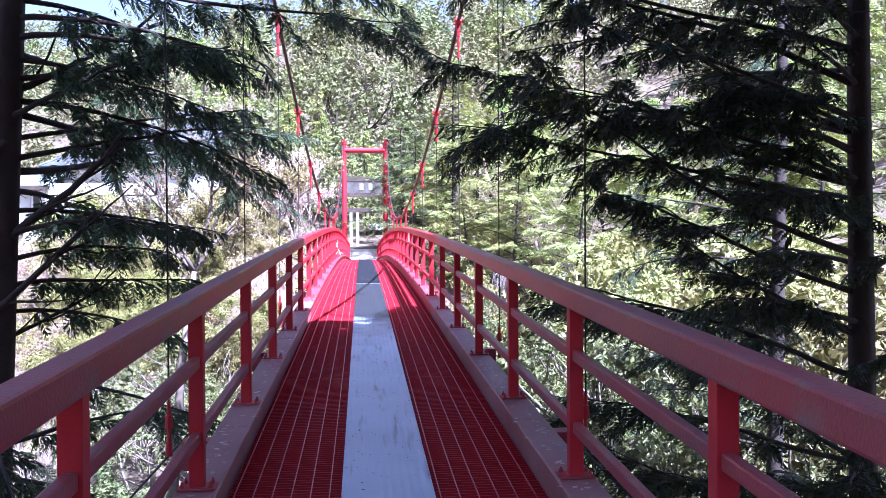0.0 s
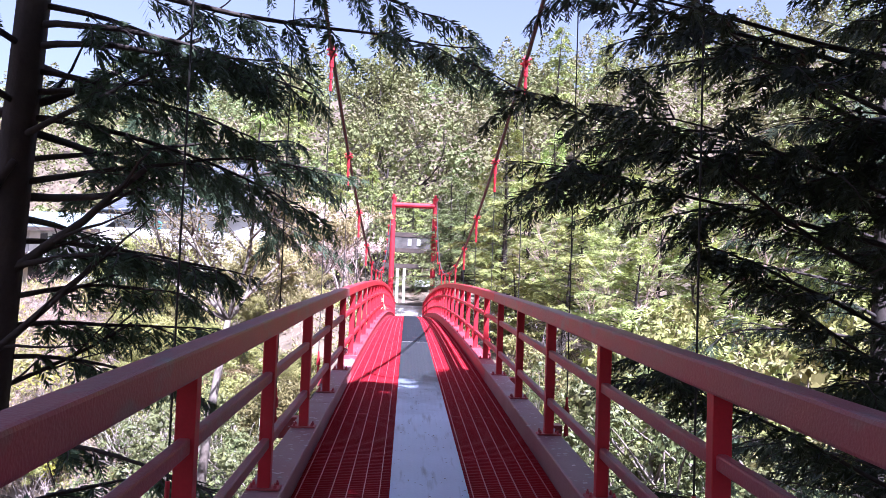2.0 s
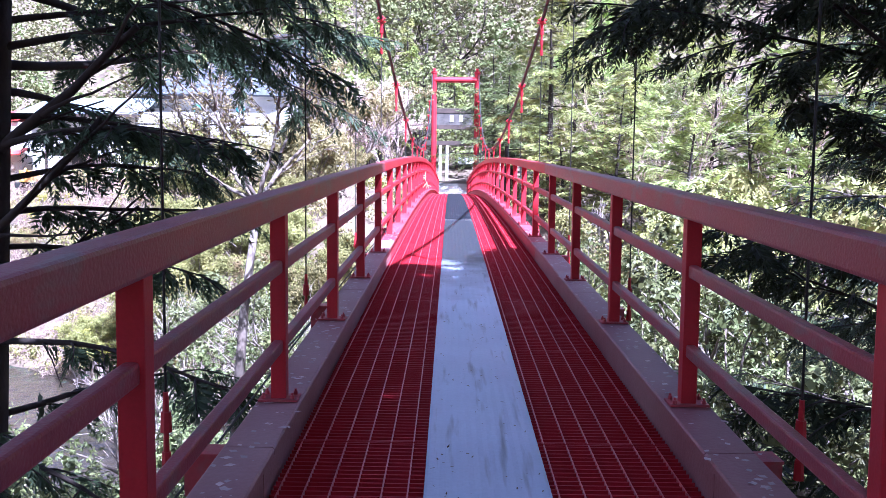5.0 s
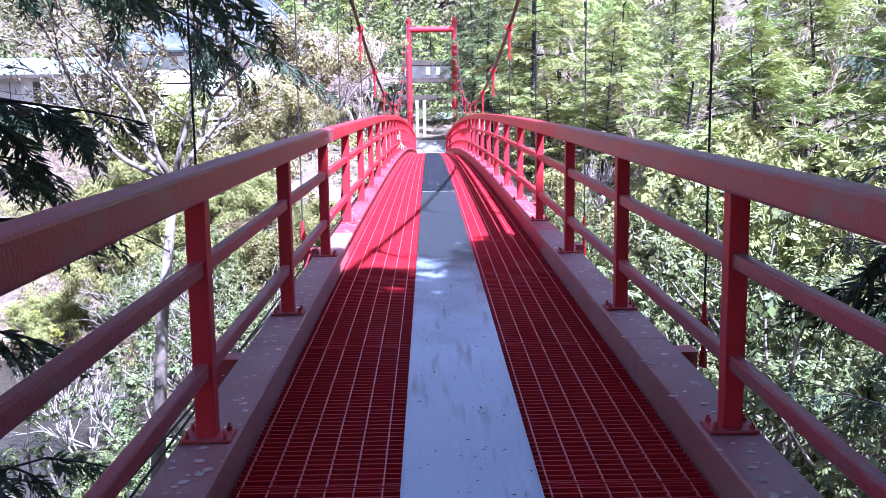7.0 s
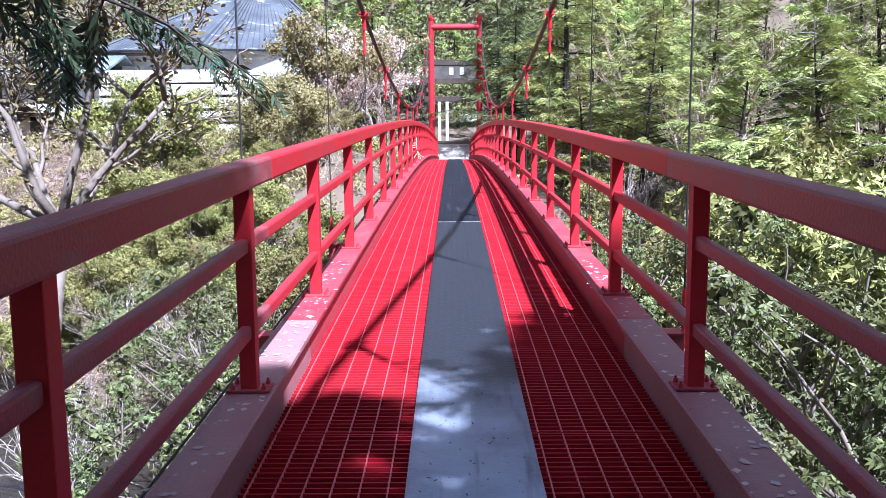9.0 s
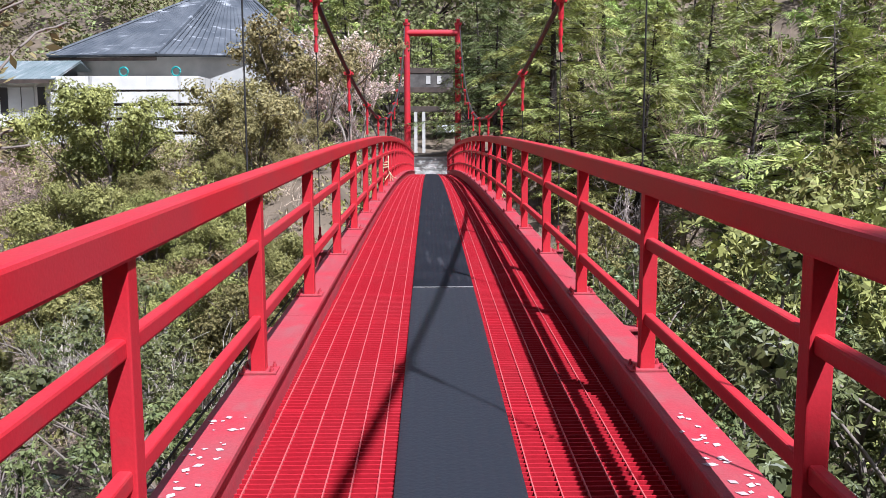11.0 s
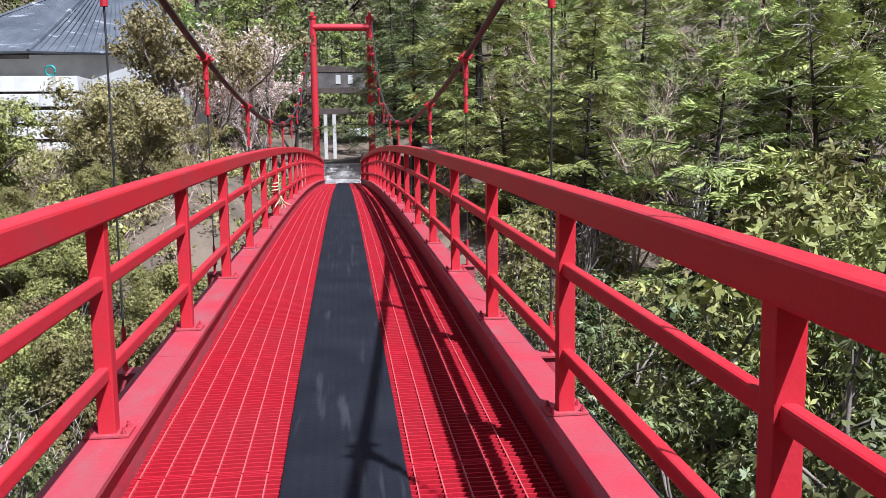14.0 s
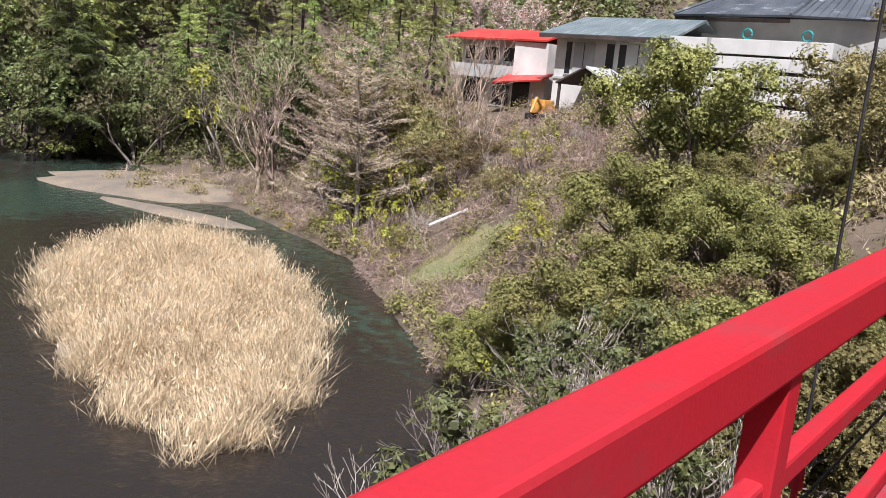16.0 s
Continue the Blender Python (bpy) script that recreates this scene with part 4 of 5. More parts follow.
def broadleaf(name, seed, height, leaf_mat, bark, per, size, clump, label, depth=2, category="tree", stems=3, wide=0.5, group="", droop=0.15, lean=(0.25, 0.6)):
    """A bushy evergreen with several stems and leaf clumps at the branch ends."""
    rng, nrng = random.Random(seed), np.random.default_rng(seed)
    t = thing(name, (0, 0, 0), label, category, group)
    out, tips = [], []
    for i in range(stems):
        a = 2 * math.pi * (i + rng.random() * 0.7) / stems
        out_by = rng.uniform(*lean)
        tips += branching(rng, (0.1 * math.cos(a), 0.1 * math.sin(a), -0.5), (out_by * math.cos(a), out_by * math.sin(a), 1), height * 0.55, height * 0.016 + 0.02, depth, out)
    k = height / max(0.1, max(v.z for v in tips) + clump * 0.6)
    tips = [v * k for v in tips]
    out = [[(tuple(Vector(p) * k), r) for p, r in ln] for ln in out]
    place("trunk", mesh_from("trunk", *tubes(out, 4), bark, True), t)
    place("crown", quads("crown", *rosette_cloud(nrng, [tuple(v) for v in tips], [clump * rng.uniform(0.6, 1.25) for _ in tips], per, size, wide, droop), leaf_mat), t)
    return t


def bare_tree(name, seed, height, bark, label, depth=4, stems=1, blossom=None, per=40, category="tree", up=0.05, group="", leaf=0.10):
    """A leafless tree of many fine branches, with blossom on its twigs where asked."""
    rng, nrng = random.Random(seed), np.random.default_rng(seed)
    t = thing(name, (0, 0, 0), label, category, group)
    out, tips = [], []
    for i in range(stems):
        a = rng.uniform(0, 6.28)
        tips += branching(rng, (0, 0, -0.5), (0.25 * math.cos(a), 0.25 * math.sin(a), 1), height * 0.5, height * 0.014 + 0.02, depth, out, 0.2, up)
    k = height / max(v.z for v in tips)
    out = [[(tuple(Vector(p) * k), max(r, 0.008)) for p, r in ln] for ln in out]
    place("trunk", mesh_from("trunk", *tubes(out, 3), bark, True), t)
    if blossom:
        lines = [[Vector(p) for p, _ in ln] for ln in out[len(out) // 4:]]
        place("crown", quads("crown", *spray_cloud(nrng, lines, per, leaf, 0.16, 0.05, 1.5), blossom), t)
    return t


def plant(proto, x, y, scale=1.0, rz=0.0, sink=0.0, label="", z=None, lean=0.0):
    m = Matrix.Translation((x, y, (gz(x, y) if z is None else z) - sink)) @ Matrix.Rotation(lean, 4, "X") @ Matrix.Rotation(rz, 4, "Z")
    ob = copy_thing(proto, m)
    ob.scale = (scale, scale, scale)
    if label:
        ob["label"] = label
    return ob


def grow(kind, height, spots, fat=1.0):
    """Stand copies so that their tops come to a given height: (x, y, top)."""
    for x, y, top in spots:
        k = fat * max(0.3, (top - gz(x, y)) / height)
        plant(kind, x, y, k, R2.uniform(0, 6.28), z=top - k * height, lean=R2.uniform(-0.09, 0.09))


def proto(ob, x, y, scale=1.0, rz=0.0):
    """Stand the first of a kind at its own place."""
    ob.matrix_basis = Matrix.Translation((x, y, gz(x, y))) @ Matrix.Rotation(rz, 4, "Z") @ Matrix.Scale(scale, 4)
    return ob


# near conifers beside the bridge's near end
def near_cypress(name, seed, foot, top, lean, limbs_at, label, every=0.05, stout=0.30, leafy=0.85):
    """A tall cypress with hanging sprays; limbs_at: (height, azimuth, length, rise, droop)."""
    rng, nrng = random.Random(seed), np.random.default_rng(seed)
    t = thing(name, foot, label, "cypress tree", "cypresses by the near end")
    H = top - foot[2]
    tr = [Vector((lean[0] * u, lean[1] * u, u * H - 0.5)) for u in [i / 12 for i in range(13)]]
    lines, limbs = [tapered(tr, stout, 0.08)], []
    for z, az, ln, rise, droop in limbs_at:
        u = (z - foot[2]) / H
        c = Vector((lean[0] * u, lean[1] * u, z - foot[2]))
        a = radians(az)
        pts = bent(rng, c, (math.cos(a), math.sin(a), rise), ln, 9, droop, 0.09)
        lines.append(tapered(pts, 0.016 * ln ** 0.5 + 0.010, 0.006))
        for j in range(2, 10):
            for s in (-1, 1):
                if rng.random() < 0.9:
                    d = (pts[j] - pts[j - 1]).normalized()
                    q = Matrix.Rotation(s * rng.uniform(0.4, 1.25), 3, "Z") @ d
                    sub = bent(rng, pts[j], q, ln * rng.uniform(0.12, 0.30), 4, 0.13, 0.14)
                    lines.append(tapered(sub, 0.009, 0.003))
                    if rng.random() < leafy:
                        limbs.append(sub)
    place("trunk", mesh_from("trunk", *tubes(lines, 6), BARK, True), t)
    place("crown", quads("crown", *frond_cloud(nrng, limbs, every, 0.19, 6, 0.6, 0.24, 0.9, 0.05, 0.8, 0.4), HINOKI), t)
    return t


def dead_limbs(t, foot, specs, seed):
    rng, out = random.Random(seed), []
    for z, az, ln, rise, r in specs:
        a = radians(az)
        c = Vector((0, 0, z - foot[2]))
        pts = bent(rng, c, (math.cos(a), math.sin(a), rise), ln, 6, -0.05, 0.13)
        out.append(tapered(pts, r, r * 0.45))
        if ln > 1.2:
            for j in (2, 3, 4, 5):
                q = (pts[j] - pts[j - 1]).normalized() + Vector((rng.uniform(-.6, .6), rng.uniform(-.6, .6), rng.uniform(-.3, .6)))
                out.append(tapered(bent(rng, pts[j], q, ln * 0.4, 5, 0.0, 0.16), r * 0.4, 0.005))
    place("dead_limb", mesh_from("dead_limb", *tubes(out, 6), BARK, True), t, "bare crooked dead limbs")


R1, R3 = random.Random(5), random.Random(15)
LEFT = (-4.1, 2.3, gz(-4.1, 2.3))
limbs = [(2.2 + i * 0.20, R1.uniform(-25, 40), R1.uniform(1.9, 2.7), R1.uniform(0.0, 0.25), 0.03) for i in range(9)]
limbs += [(0.7 + i * 0.25, R1.uniform(-25, 40), R1.uniform(1.5, 2.1), R1.uniform(0.1, 0.35), 0.04) for i in range(5)]
limbs += [(4.4 + i * 0.5, R1.uniform(-60, 60), R1.uniform(1.8, 2.8), R1.uniform(0.1, 0.4), 0.04) for i in range(9)]
limbs += [(-4.2 + i * 0.3, R1.uniform(-75, 60), R1.uniform(1.6, 2.5), R1.uniform(0.0, 0.25), 0.05) for i in range(15)]
limbs += [(0.4 + i * 0.5, R1.uniform(110, 250), R1.uniform(1.6, 2.6), 0.2, 0.04) for i in range(12)]
limbs += [(4.0, 6, 3.9, 0.04, 0.01), (4.5, 16, 3.6, 0.0, 0.02), (4.8, -10, 3.8, 0.05, 0.03)]
limbs += [(2.1, 64, 4.7, 0.06, 0.01), (2.7, 66, 4.5, 0.0, 0.02), (1.9, 80, 3.3, 0.1, 0.02), (3.3, 75, 3.2, 0.0, 0.03)]
left_tree = near_cypress("cypress_tree", 11, LEFT, 12.5, (0.9, 0.2), limbs, "tall dark cypress with drooping sprays beside the bridge", 0.040, 0.25, 0.8)
dead_limbs(left_tree, LEFT, [(1.75, 5, 0.85, 0.8, 0.075), (1.05, 10, 2.1, 0.75, 0.055), (0.55, -5, 1.9, 0.5, 0.045), (2.7, 15, 2.3, 0.42, 0.05), (0.3, 20, 1.7, 0.15, 0.03)], 4)
RIGHT = (5.2, 2.2, gz(5.2, 2.2))
limbs = [(-2.8 + i * 0.45, R1.uniform(166, 204), R1.uniform(2.7, 3.4), R1.uniform(0.22, 0.42), 0.01) for i in range(9)]
limbs += [(1.2 + i * 0.36, R1.uniform(170, 202), R1.uniform(3.4, 4.3), R1.uniform(0.25, 0.42), 0.01) for i in range(9)]
limbs += [(-2.4 + i * 0.7, R1.uniform(95, 124), R1.uniform(2.0, 3.2), R1.uniform(0.15, 0.4), 0.02) for i in range(10)]
limbs += [(-2.0 + i * 0.5, R1.uniform(205, 255), R1.uniform(1.8, 2.6), R1.uniform(0.15, 0.4), 0.02) for i in range(12)]
limbs += [(1.95, 178, 4.4, 0.30, -0.02), (2.5, 172, 4.2, 0.30, -0.01)]
near_cypress("cypress_tree", 12, RIGHT, 9.5, (-0.15, 0.1), limbs, "tall dark cypress whose sprays hang over the handrail", 0.036, 0.2, 0.84)
RIGHT2 = (6.6, 7.5, gz(6.6, 7.5))
limbs = [(-2.5 + i * 0.38, R1.uniform(120, 260), R1.uniform(1.8, 2.8), R1.uniform(0.1, 0.4), 0.02) for i in range(18)]
near_cypress("cypress_tree", 13, RIGHT2, 6.0, (0.2, -0.2), limbs, "dark cypress with layered sprays on the bank", 0.066, 0.2, 0.7)
# kinds of plants, each built once where it stands
fir_a = proto(conifer("fir_tree", 21, 13.0, 4.0, FIR, BARK, 96, 0.105, 0.25, 0.07, 0.14, 74, "bright green fir with layered drooping boughs", 0.06, "fir tree", "firs on the far bank", 260, narrow=0.25, frond=0.62, every=0.15, pairs=4), 5.0, 41.0, 0.8)
fir_b = proto(conifer("fir_tree", 22, 11.0, 4.4, FIR, BARK, 90, 0.105, 0.4, 0.07, 0.12, 58, "green fir with spreading boughs and bare lower limbs", 0.08, "fir tree", "firs on the far bank", 340, narrow=0.25, frond=0.66, every=0.15, pairs=4), 9.0, 31.0, 0.8)
wood_a = proto(conifer("forest_conifer", 31, 15.0, 3.2, FIR, BARK, 20, 0.22, 0.1, 0.05, 0.3, 50, "dark green conifer of the hillside forest", 0.10, "conifer", "hillside forest", narrow=0.3, frond=0.75, every=0.34, pairs=3), -84, 60)
wood_b = proto(broadleaf("forest_tree", 32, 11.0, FIR_FAR, BARK, 100, 0.125, 1.4, "green broadleaf tree of the hillside forest", 2, "tree", 3, group="hillside forest"), -86, 72)
wood_c = proto(broadleaf("forest_tree", 33, 10.0, WOOD_FAR, BARK_GREY, 95, 0.125, 1.3, "olive-brown tree of the hillside forest", 2, "tree", 3, group="hillside forest"), -82, 80)
ever_a = proto(broadleaf("evergreen_tree", 41, 7.0, BROAD, BARK_MID, 2000, 0.044, 0.78, "bushy evergreen with small glossy leaves on the bank", 2, "evergreen tree", 6, group="evergreens on the banks", lean=(0.1, 0.38)), -12.5, 33.5, 0.6)
ever_b = proto(broadleaf("evergreen_tree", 42, 6.0, BROAD, BARK_MID, 420, 0.075, 0.7, "round evergreen tree with dark glossy leaves", 2, "evergreen tree", 4, wide=0.32, group="evergreens on the banks"), 6.2, 28.0, 0.8)
ever_c = proto(broadleaf("olive_tree", 43, 6.0, OLIVE, BARK_MID, 800, 0.052, 0.78, "olive-brown leafy tree on the bank", 2, "tree", 4, group="evergreens on the banks"), -8.0, 34.0, 0.5)
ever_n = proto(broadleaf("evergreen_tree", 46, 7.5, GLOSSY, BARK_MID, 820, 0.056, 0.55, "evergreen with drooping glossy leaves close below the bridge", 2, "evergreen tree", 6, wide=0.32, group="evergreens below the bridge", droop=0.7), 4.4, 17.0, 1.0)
shrub_y = proto(broadleaf("yellow_shrub", 44, 3.0, YELLOW, BARK_GREY, 520, 0.055, 0.5, "yellow-green leafy shrub by the water", 1, "shrub", 4, group="shrubs by the water"), -31.5, 45.5)
bare_a = proto(bare_tree("bare_tree", 51, 9.0, TWIG, "leafless grey-brown tree with fine twigs", 4, 1, group="bare trees"), -33, 53)
bare_b = proto(bare_tree("bare_bush", 52, 4.5, TWIG_PALE, "pale leafless bush of tangled twigs", 3, 4, category="bush", group="bare bushes"), -10.5, 24.0)
cherry = proto(bare_tree("cherry_tree", 53, 8.0, BARK_GREY, "cherry tree in pale pink blossom", 4, 2, BLOSSOM, 16, "cherry tree", group="cherry trees"), -4.5, 62.0)


def sparse_tree():
    """A crooked tree by the handrail that forks into thinly leaved limbs, kept clear of the deck."""
    rng, nrng = random.Random(57), np.random.default_rng(57)
    foot = Vector((-4.3, 8.0, gz(-4.3, 8.0)))
    t = thing("sparse_tree", tuple(foot), "crooked tree with thin new olive leaves beside the handrail", "tree")
    fork = Vector((-2.9, 8.2, 0.9)) - foot
    stem = [Vector((0, 0, -0.4)), fork * 0.35 + Vector((-0.2, 0.1, 0.2)), fork * 0.65 + Vector((0.15, -0.1, 0)), fork * 0.85, fork]
    out = [[(tuple(p), 0.13 - 0.02 * i) for i, p in enumerate(stem)]]
    for way, ln in (((-0.5, 0.5, 0.9), 1.5), ((0.3, 0.5, 0.6), 1.2), ((-0.9, 0.2, 0.5), 1.5), ((0.15, 0.9, 0.5), 1.3), ((-0.3, -0.4, 1.0), 1.4), ((0.2, 0.3, 1.0), 1.6), ((-0.7, 0.8, 0.3), 1.5)):
        branching(rng, fork, way, ln, 0.04, 3, out, 0.26, 0.03)
    keep = [ln for ln in out if all(p[0] + foot.x < -1.75 and p[1] + foot.y < 11.2 for p, _ in ln)]
    place("trunk", mesh_from("trunk", *tubes([[(p, max(r, 0.006)) for p, r in ln] for ln in keep], 5), BARK_MID, True), t)
    place("crown", quads("crown", *spray_cloud(nrng, [[Vector(p) for p, _ in ln] for ln in keep[5:]], 46, 0.028, 0.13, 0.05, 1.5, 0.45), OLIVE), t)


sparse_tree()
larch = proto(conifer("bare_larch", 54, 12.0, 5.2, TWIG, BARK_GREY, 26, 0.20, 0.30, -0.02, 0.04, 70, "leafless brown larch with upturned limbs", 0.1, "larch", "bare larches", narrow=0.05), -37, 50.0)
gate_fir = proto(conifer("fir_tree", 23, 12.0, 4.3, FIR_DARK, BARK, 110, 0.11, 0.12, 0.06, 0.12, 80, "dark fir whose boughs hang across the bridge tower", 0.30, "fir tree", "firs on the far bank", 120, narrow=0.2, frond=0.5, every=0.12), 2.85, 57.0, 0.95)


# dense unseen wood, added on the near bank to shade the bridge's near end
shade_fir = proto(conifer("bank_conifer", 35, 20.0, 4.6, HINOKI, BARK, 16, 0.27, 0.1, 0.05, 0.35, 110, "tall dense dark conifer, unseen, added on the near bank for shade", 0.47, "conifer", "conifers on the near bank"), 5.6, -3.6, 1.0)
for x, y, k in ((-2.5, -2.3, 0.95), (3.7, -2.9, 0.95), (3.0, -2.4, 0.85), (-3.0, -3.6, 0.95), (-0.2, -16, 1.1), (3.4, -8.6, 0.9), (7.4, -8.0, 1.05), (5.0, -12.5, 1.0), (8.8, -3.0, 0.9), (9.5, -12, 1.1), (2.6, -14.5, 1.0), (6.8, -17, 1.1), (5.2, -1.2, 1.0), (7.6, -0.6, 1.0)):
    plant(shade_fir, x, y, k, R2.uniform(0, 6.28))

# unseen undergrowth trees, added to keep the sky's light off the near end
for i in range(26):
    x, y = R3.uniform(2.6, 15) * (-1 if i % 2 else 1), R3.uniform(-32, -10.5)
    plant(wood_a if i % 3 else wood_b, x, y, R3.uniform(0.6, 0.95), R3.uniform(0, 6.28), 0.3)

# far bank, beside and below the bridge
grow(gate_fir, 12.0, [(3.4, 51.0, 8.6), (5.2, 47.5, 8.2), (4.4, 60.0, 11.0)])
grow(fir_a, 13.0, [(5.6, 55.0, 9.5), (11.0, 46.5, 9.0), (16.5, 43, 9.5), (7.0, 47, 9.5), (9.4, 43, 8.5), (14, 50, 11), (12.2, 57, 11), (20, 46, 10)])
grow(fir_b, 11.0, [(12.2, 38, 8.0), (7.2, 36, 6.0), (16, 34, 8.0), (21, 36, 9.0), (12.0, 29.5, 5.0), (18, 27, 6.5), (26, 42, 10), (25, 30, 8), (7.0, 58, 9), (9.0, 39.5, 6.0), (14.0, 36.0, 6.5), (19, 32, 7.5), (5.2, 36.5, 4.0)])
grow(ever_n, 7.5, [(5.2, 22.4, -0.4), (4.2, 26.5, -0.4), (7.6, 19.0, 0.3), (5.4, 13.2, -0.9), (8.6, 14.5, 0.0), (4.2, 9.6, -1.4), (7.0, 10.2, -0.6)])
grow(ever_b, 6.0, [(7.8, 24.5, 0.6), (10.4, 21, 0.8), (10.5, 28, 1.5), (12, 15.5, 0.8), (4.6, 31, 0.0), (14, 22, 1.5), (12, 9, 0.5)])
grow(ever_a, 7.0, [(-13.8, 42.7, 4.1), (-11.6, 40.8, 0.5), (-10.2, 38.1, -0.2), (-13.2, 38.8, 0.2), (-7.8, 36.1, -0.4), (-11.8, 35.6, -1.8), (-8.2, 41.0, 1.2)], 1.12)
grow(ever_a, 7.0, [(-16.0, 33.3, -5.0), (-15.2, 34.6, -5.2), (-7.0, 31.0, -2.2), (-4.8, 28.5, -1.9), (-4.8, 33.0, -1.2)])
grow(ever_c, 6.0, [(-9.7, 46.6, 4.7), (-7.8, 44.0, 4.0), (-8.6, 48.5, 3.6)], 1.2)
grow(ever_c, 6.0, [(-6.6, 50.5, 8.2), (-6.0, 42.0, 1.6), (-5.8, 46.5, 2.8)], 0.85)
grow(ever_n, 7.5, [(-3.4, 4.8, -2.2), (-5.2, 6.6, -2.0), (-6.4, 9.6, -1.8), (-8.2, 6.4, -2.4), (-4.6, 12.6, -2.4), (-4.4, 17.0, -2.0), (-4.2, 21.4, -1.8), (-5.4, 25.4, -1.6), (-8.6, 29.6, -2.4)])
grow(bare_b, 4.5, [(-11.1, 31.2, -3.0), (-8.8, 29.0, -3.2), (-6.0, 27.0, -2.6), (-24, 47, -2.5), (-21.5, 46, -2.2), (-19.5, 48, -0.8), (-28.6, 45.5, -4.2), (-28.5, 50.5, -1.2), (-23.5, 51.5, 0.6), (-19.5, 38.8, -5.4), (-12.8, 28.8, -5.4), (6.5, 33, 1.0), (10, 33.5, 2.0)])
grow(shrub_y, 3.0, [(-16.4, 33.7, -5.5), (-28.5, 43.2, -5.6), (-25.0, 49.6, 0.0), (-20.5, 43.5, -3.0), (-31.5, 47.0, -4.0), (-17.2, 36.6, -5.4), (-34.5, 46.8, -4.5), (-18.0, 41.0, -2.0)])
grow(ever_b, 6.0, [(-28.4, 43.8, -5.4), (-36.5, 48.5, -2.5), (-33.0, 49.5, -2.0), (-41, 51, -2.5), (-46, 55, 0.5)])
grow(bare_a, 9.0, [(-32.2, 53.1, 5.3), (-29.0, 51.0, 2.4), (-36, 57.5, 5.5), (-40, 57, 5.0), (-24, 53.5, 3.0), (-7.5, 53, 6.0), (-3.4, 48, 5.0), (-48.5, 51.1, 4.0), (-52, 54, 4.0), (-46, 50.5, 2.5)])
grow(ever_c, 6.0, [(-30.0, 50.0, -0.5), (-37.5, 52.5, 2.4), (-42.0, 53.5, 3.0), (-34.0, 52.0, 0.6), (-25.5, 47.6, -2.2)], 0.9)
grow(wood_b, 11.0, [(-45.0, 57.0, 5.0), (-49.5, 56.5, 4.5), (-53.0, 56.0, 4.0)])
grow(shrub_y, 3.0, [(-31.0, 48.5, -2.5), (-33.5, 50.5, -1.6), (-37.0, 51.0, -1.0), (-39.5, 49.6, -3.2)])
grow(larch, 12.0, [(-35.4, 47.8, 3.8), (-39.5, 50.0, 4.2), (-43, 53, 5.0)])
grow(cherry, 8.0, [(-5.2, 60.5, 8.0), (-7.5, 63, 9.0), (-47.2, 74.4, 10.4), (-42, 73, 9.5), (-51, 72, 9.0)])
grow(wood_a, 15.0, [(-41.6, 60, 9.3), (-75.5, 52, 7.1), (-47, 63, 9.0), (-70, 60, 6.0), (-44, 64, 12)])
grow(wood_a, 15.0, [(-80, 58, 8), (-83, 50, 8), (-68, 66, 8), (-78, 66, 9), (-60, 66, 8), (-55, 66, 8), (-86, 42, 8)])
grow(wood_b, 11.0, [(-80, 50, 2.5), (-69, 57, 1.5), (-64, 63, 4), (-50, 59, 3.5), (-82, 40, 2.5), (-76, 60, 3.5), (-74.2, 47.9, 1.1), (-66, 60, 2.5), (-60, 61, 3.5), (-55, 60, 3.5), (-72, 56, 2.0), (-78, 44, 2.0)])
grow(wood_c, 10.0, [(-63, 58.5, 1.5), (-58, 57, 0.8), (-53, 58, 2.0)])
grow(shrub_y, 3.0, [(-57.8, 55.5, 1.5)])

grow(bare_a, 9.0, [(8.2, 33.5, 4.0), (10.6, 36.5, 6.0), (13.6, 33.0, 5.5), (15.5, 39.5, 8.0), (8.0, 40.5, 6.5), (18.5, 36.0, 8.0), (6.4, 44.0, 6.5)])

grow(wood_a, 15.0, [(-64, 67, 9), (-58, 70, 10), (-72, 63, 9), (-52, 66, 9), (-48, 70, 11), (-77, 55, 8), (-88, 52, 10), (-90, 60, 12)])
grow(gate_fir, 12.0, [(-74, 51, 7.5), (-79.5, 53, 8.5), (-66.5, 61, 7.0)])
grow(wood_c, 10.0, [(-70, 55, 1.0), (-61, 60, 2.5), (-84, 46, 3.0)])

grow(ever_b, 6.0, [(-4.2, 38.0, -2.0), (-4.6, 42.5, -0.8), (-3.8, 34.0, -2.6)])
grow(wood_b, 11.0, [(-3.4, 73.0, 8.5), (3.2, 72.0, 9.0), (0.4, 86.0, 10.0)])

# wood behind the far bank's firs and the gateway
for i in range(34):
    x, y = (R2.uniform(8, 44), R2.uniform(60, 84)) if i < 20 else (R2.uniform(-14, 12), R2.uniform(76, 92))
    plant(R2.choice([wood_a, wood_b, wood_a]), x, y, R2.uniform(0.7, 1.0), R2.uniform(0, 6.28), 0.3)

# the wooded hills all round
for i in range(80):
    if i < 36:
        x, y = R2.uniform(-110, 110), 78 + 45 * R2.random()
    elif i < 60:
        x, y = -80 - 30 * R2.random() ** 1.2, R2.uniform(10, 110)
    else:
        x, y = 26 + 30 * R2.random(), R2.uniform(-10, 85)
    k = R2.random()
    plant(wood_a if k < 0.42 else wood_b if k < 0.75 else wood_c, x, y, R2.uniform(0.8, 1.35), R2.uniform(0, 6.28), 0.3)
for i in range(14):
    x, y = R2.uniform(-45, 45), R2.uniform(-60, -22)
    plant(R2.choice([wood_a, wood_b]), x, y, R2.uniform(0.9, 1.2), R2.uniform(0, 6.28), 0.3)


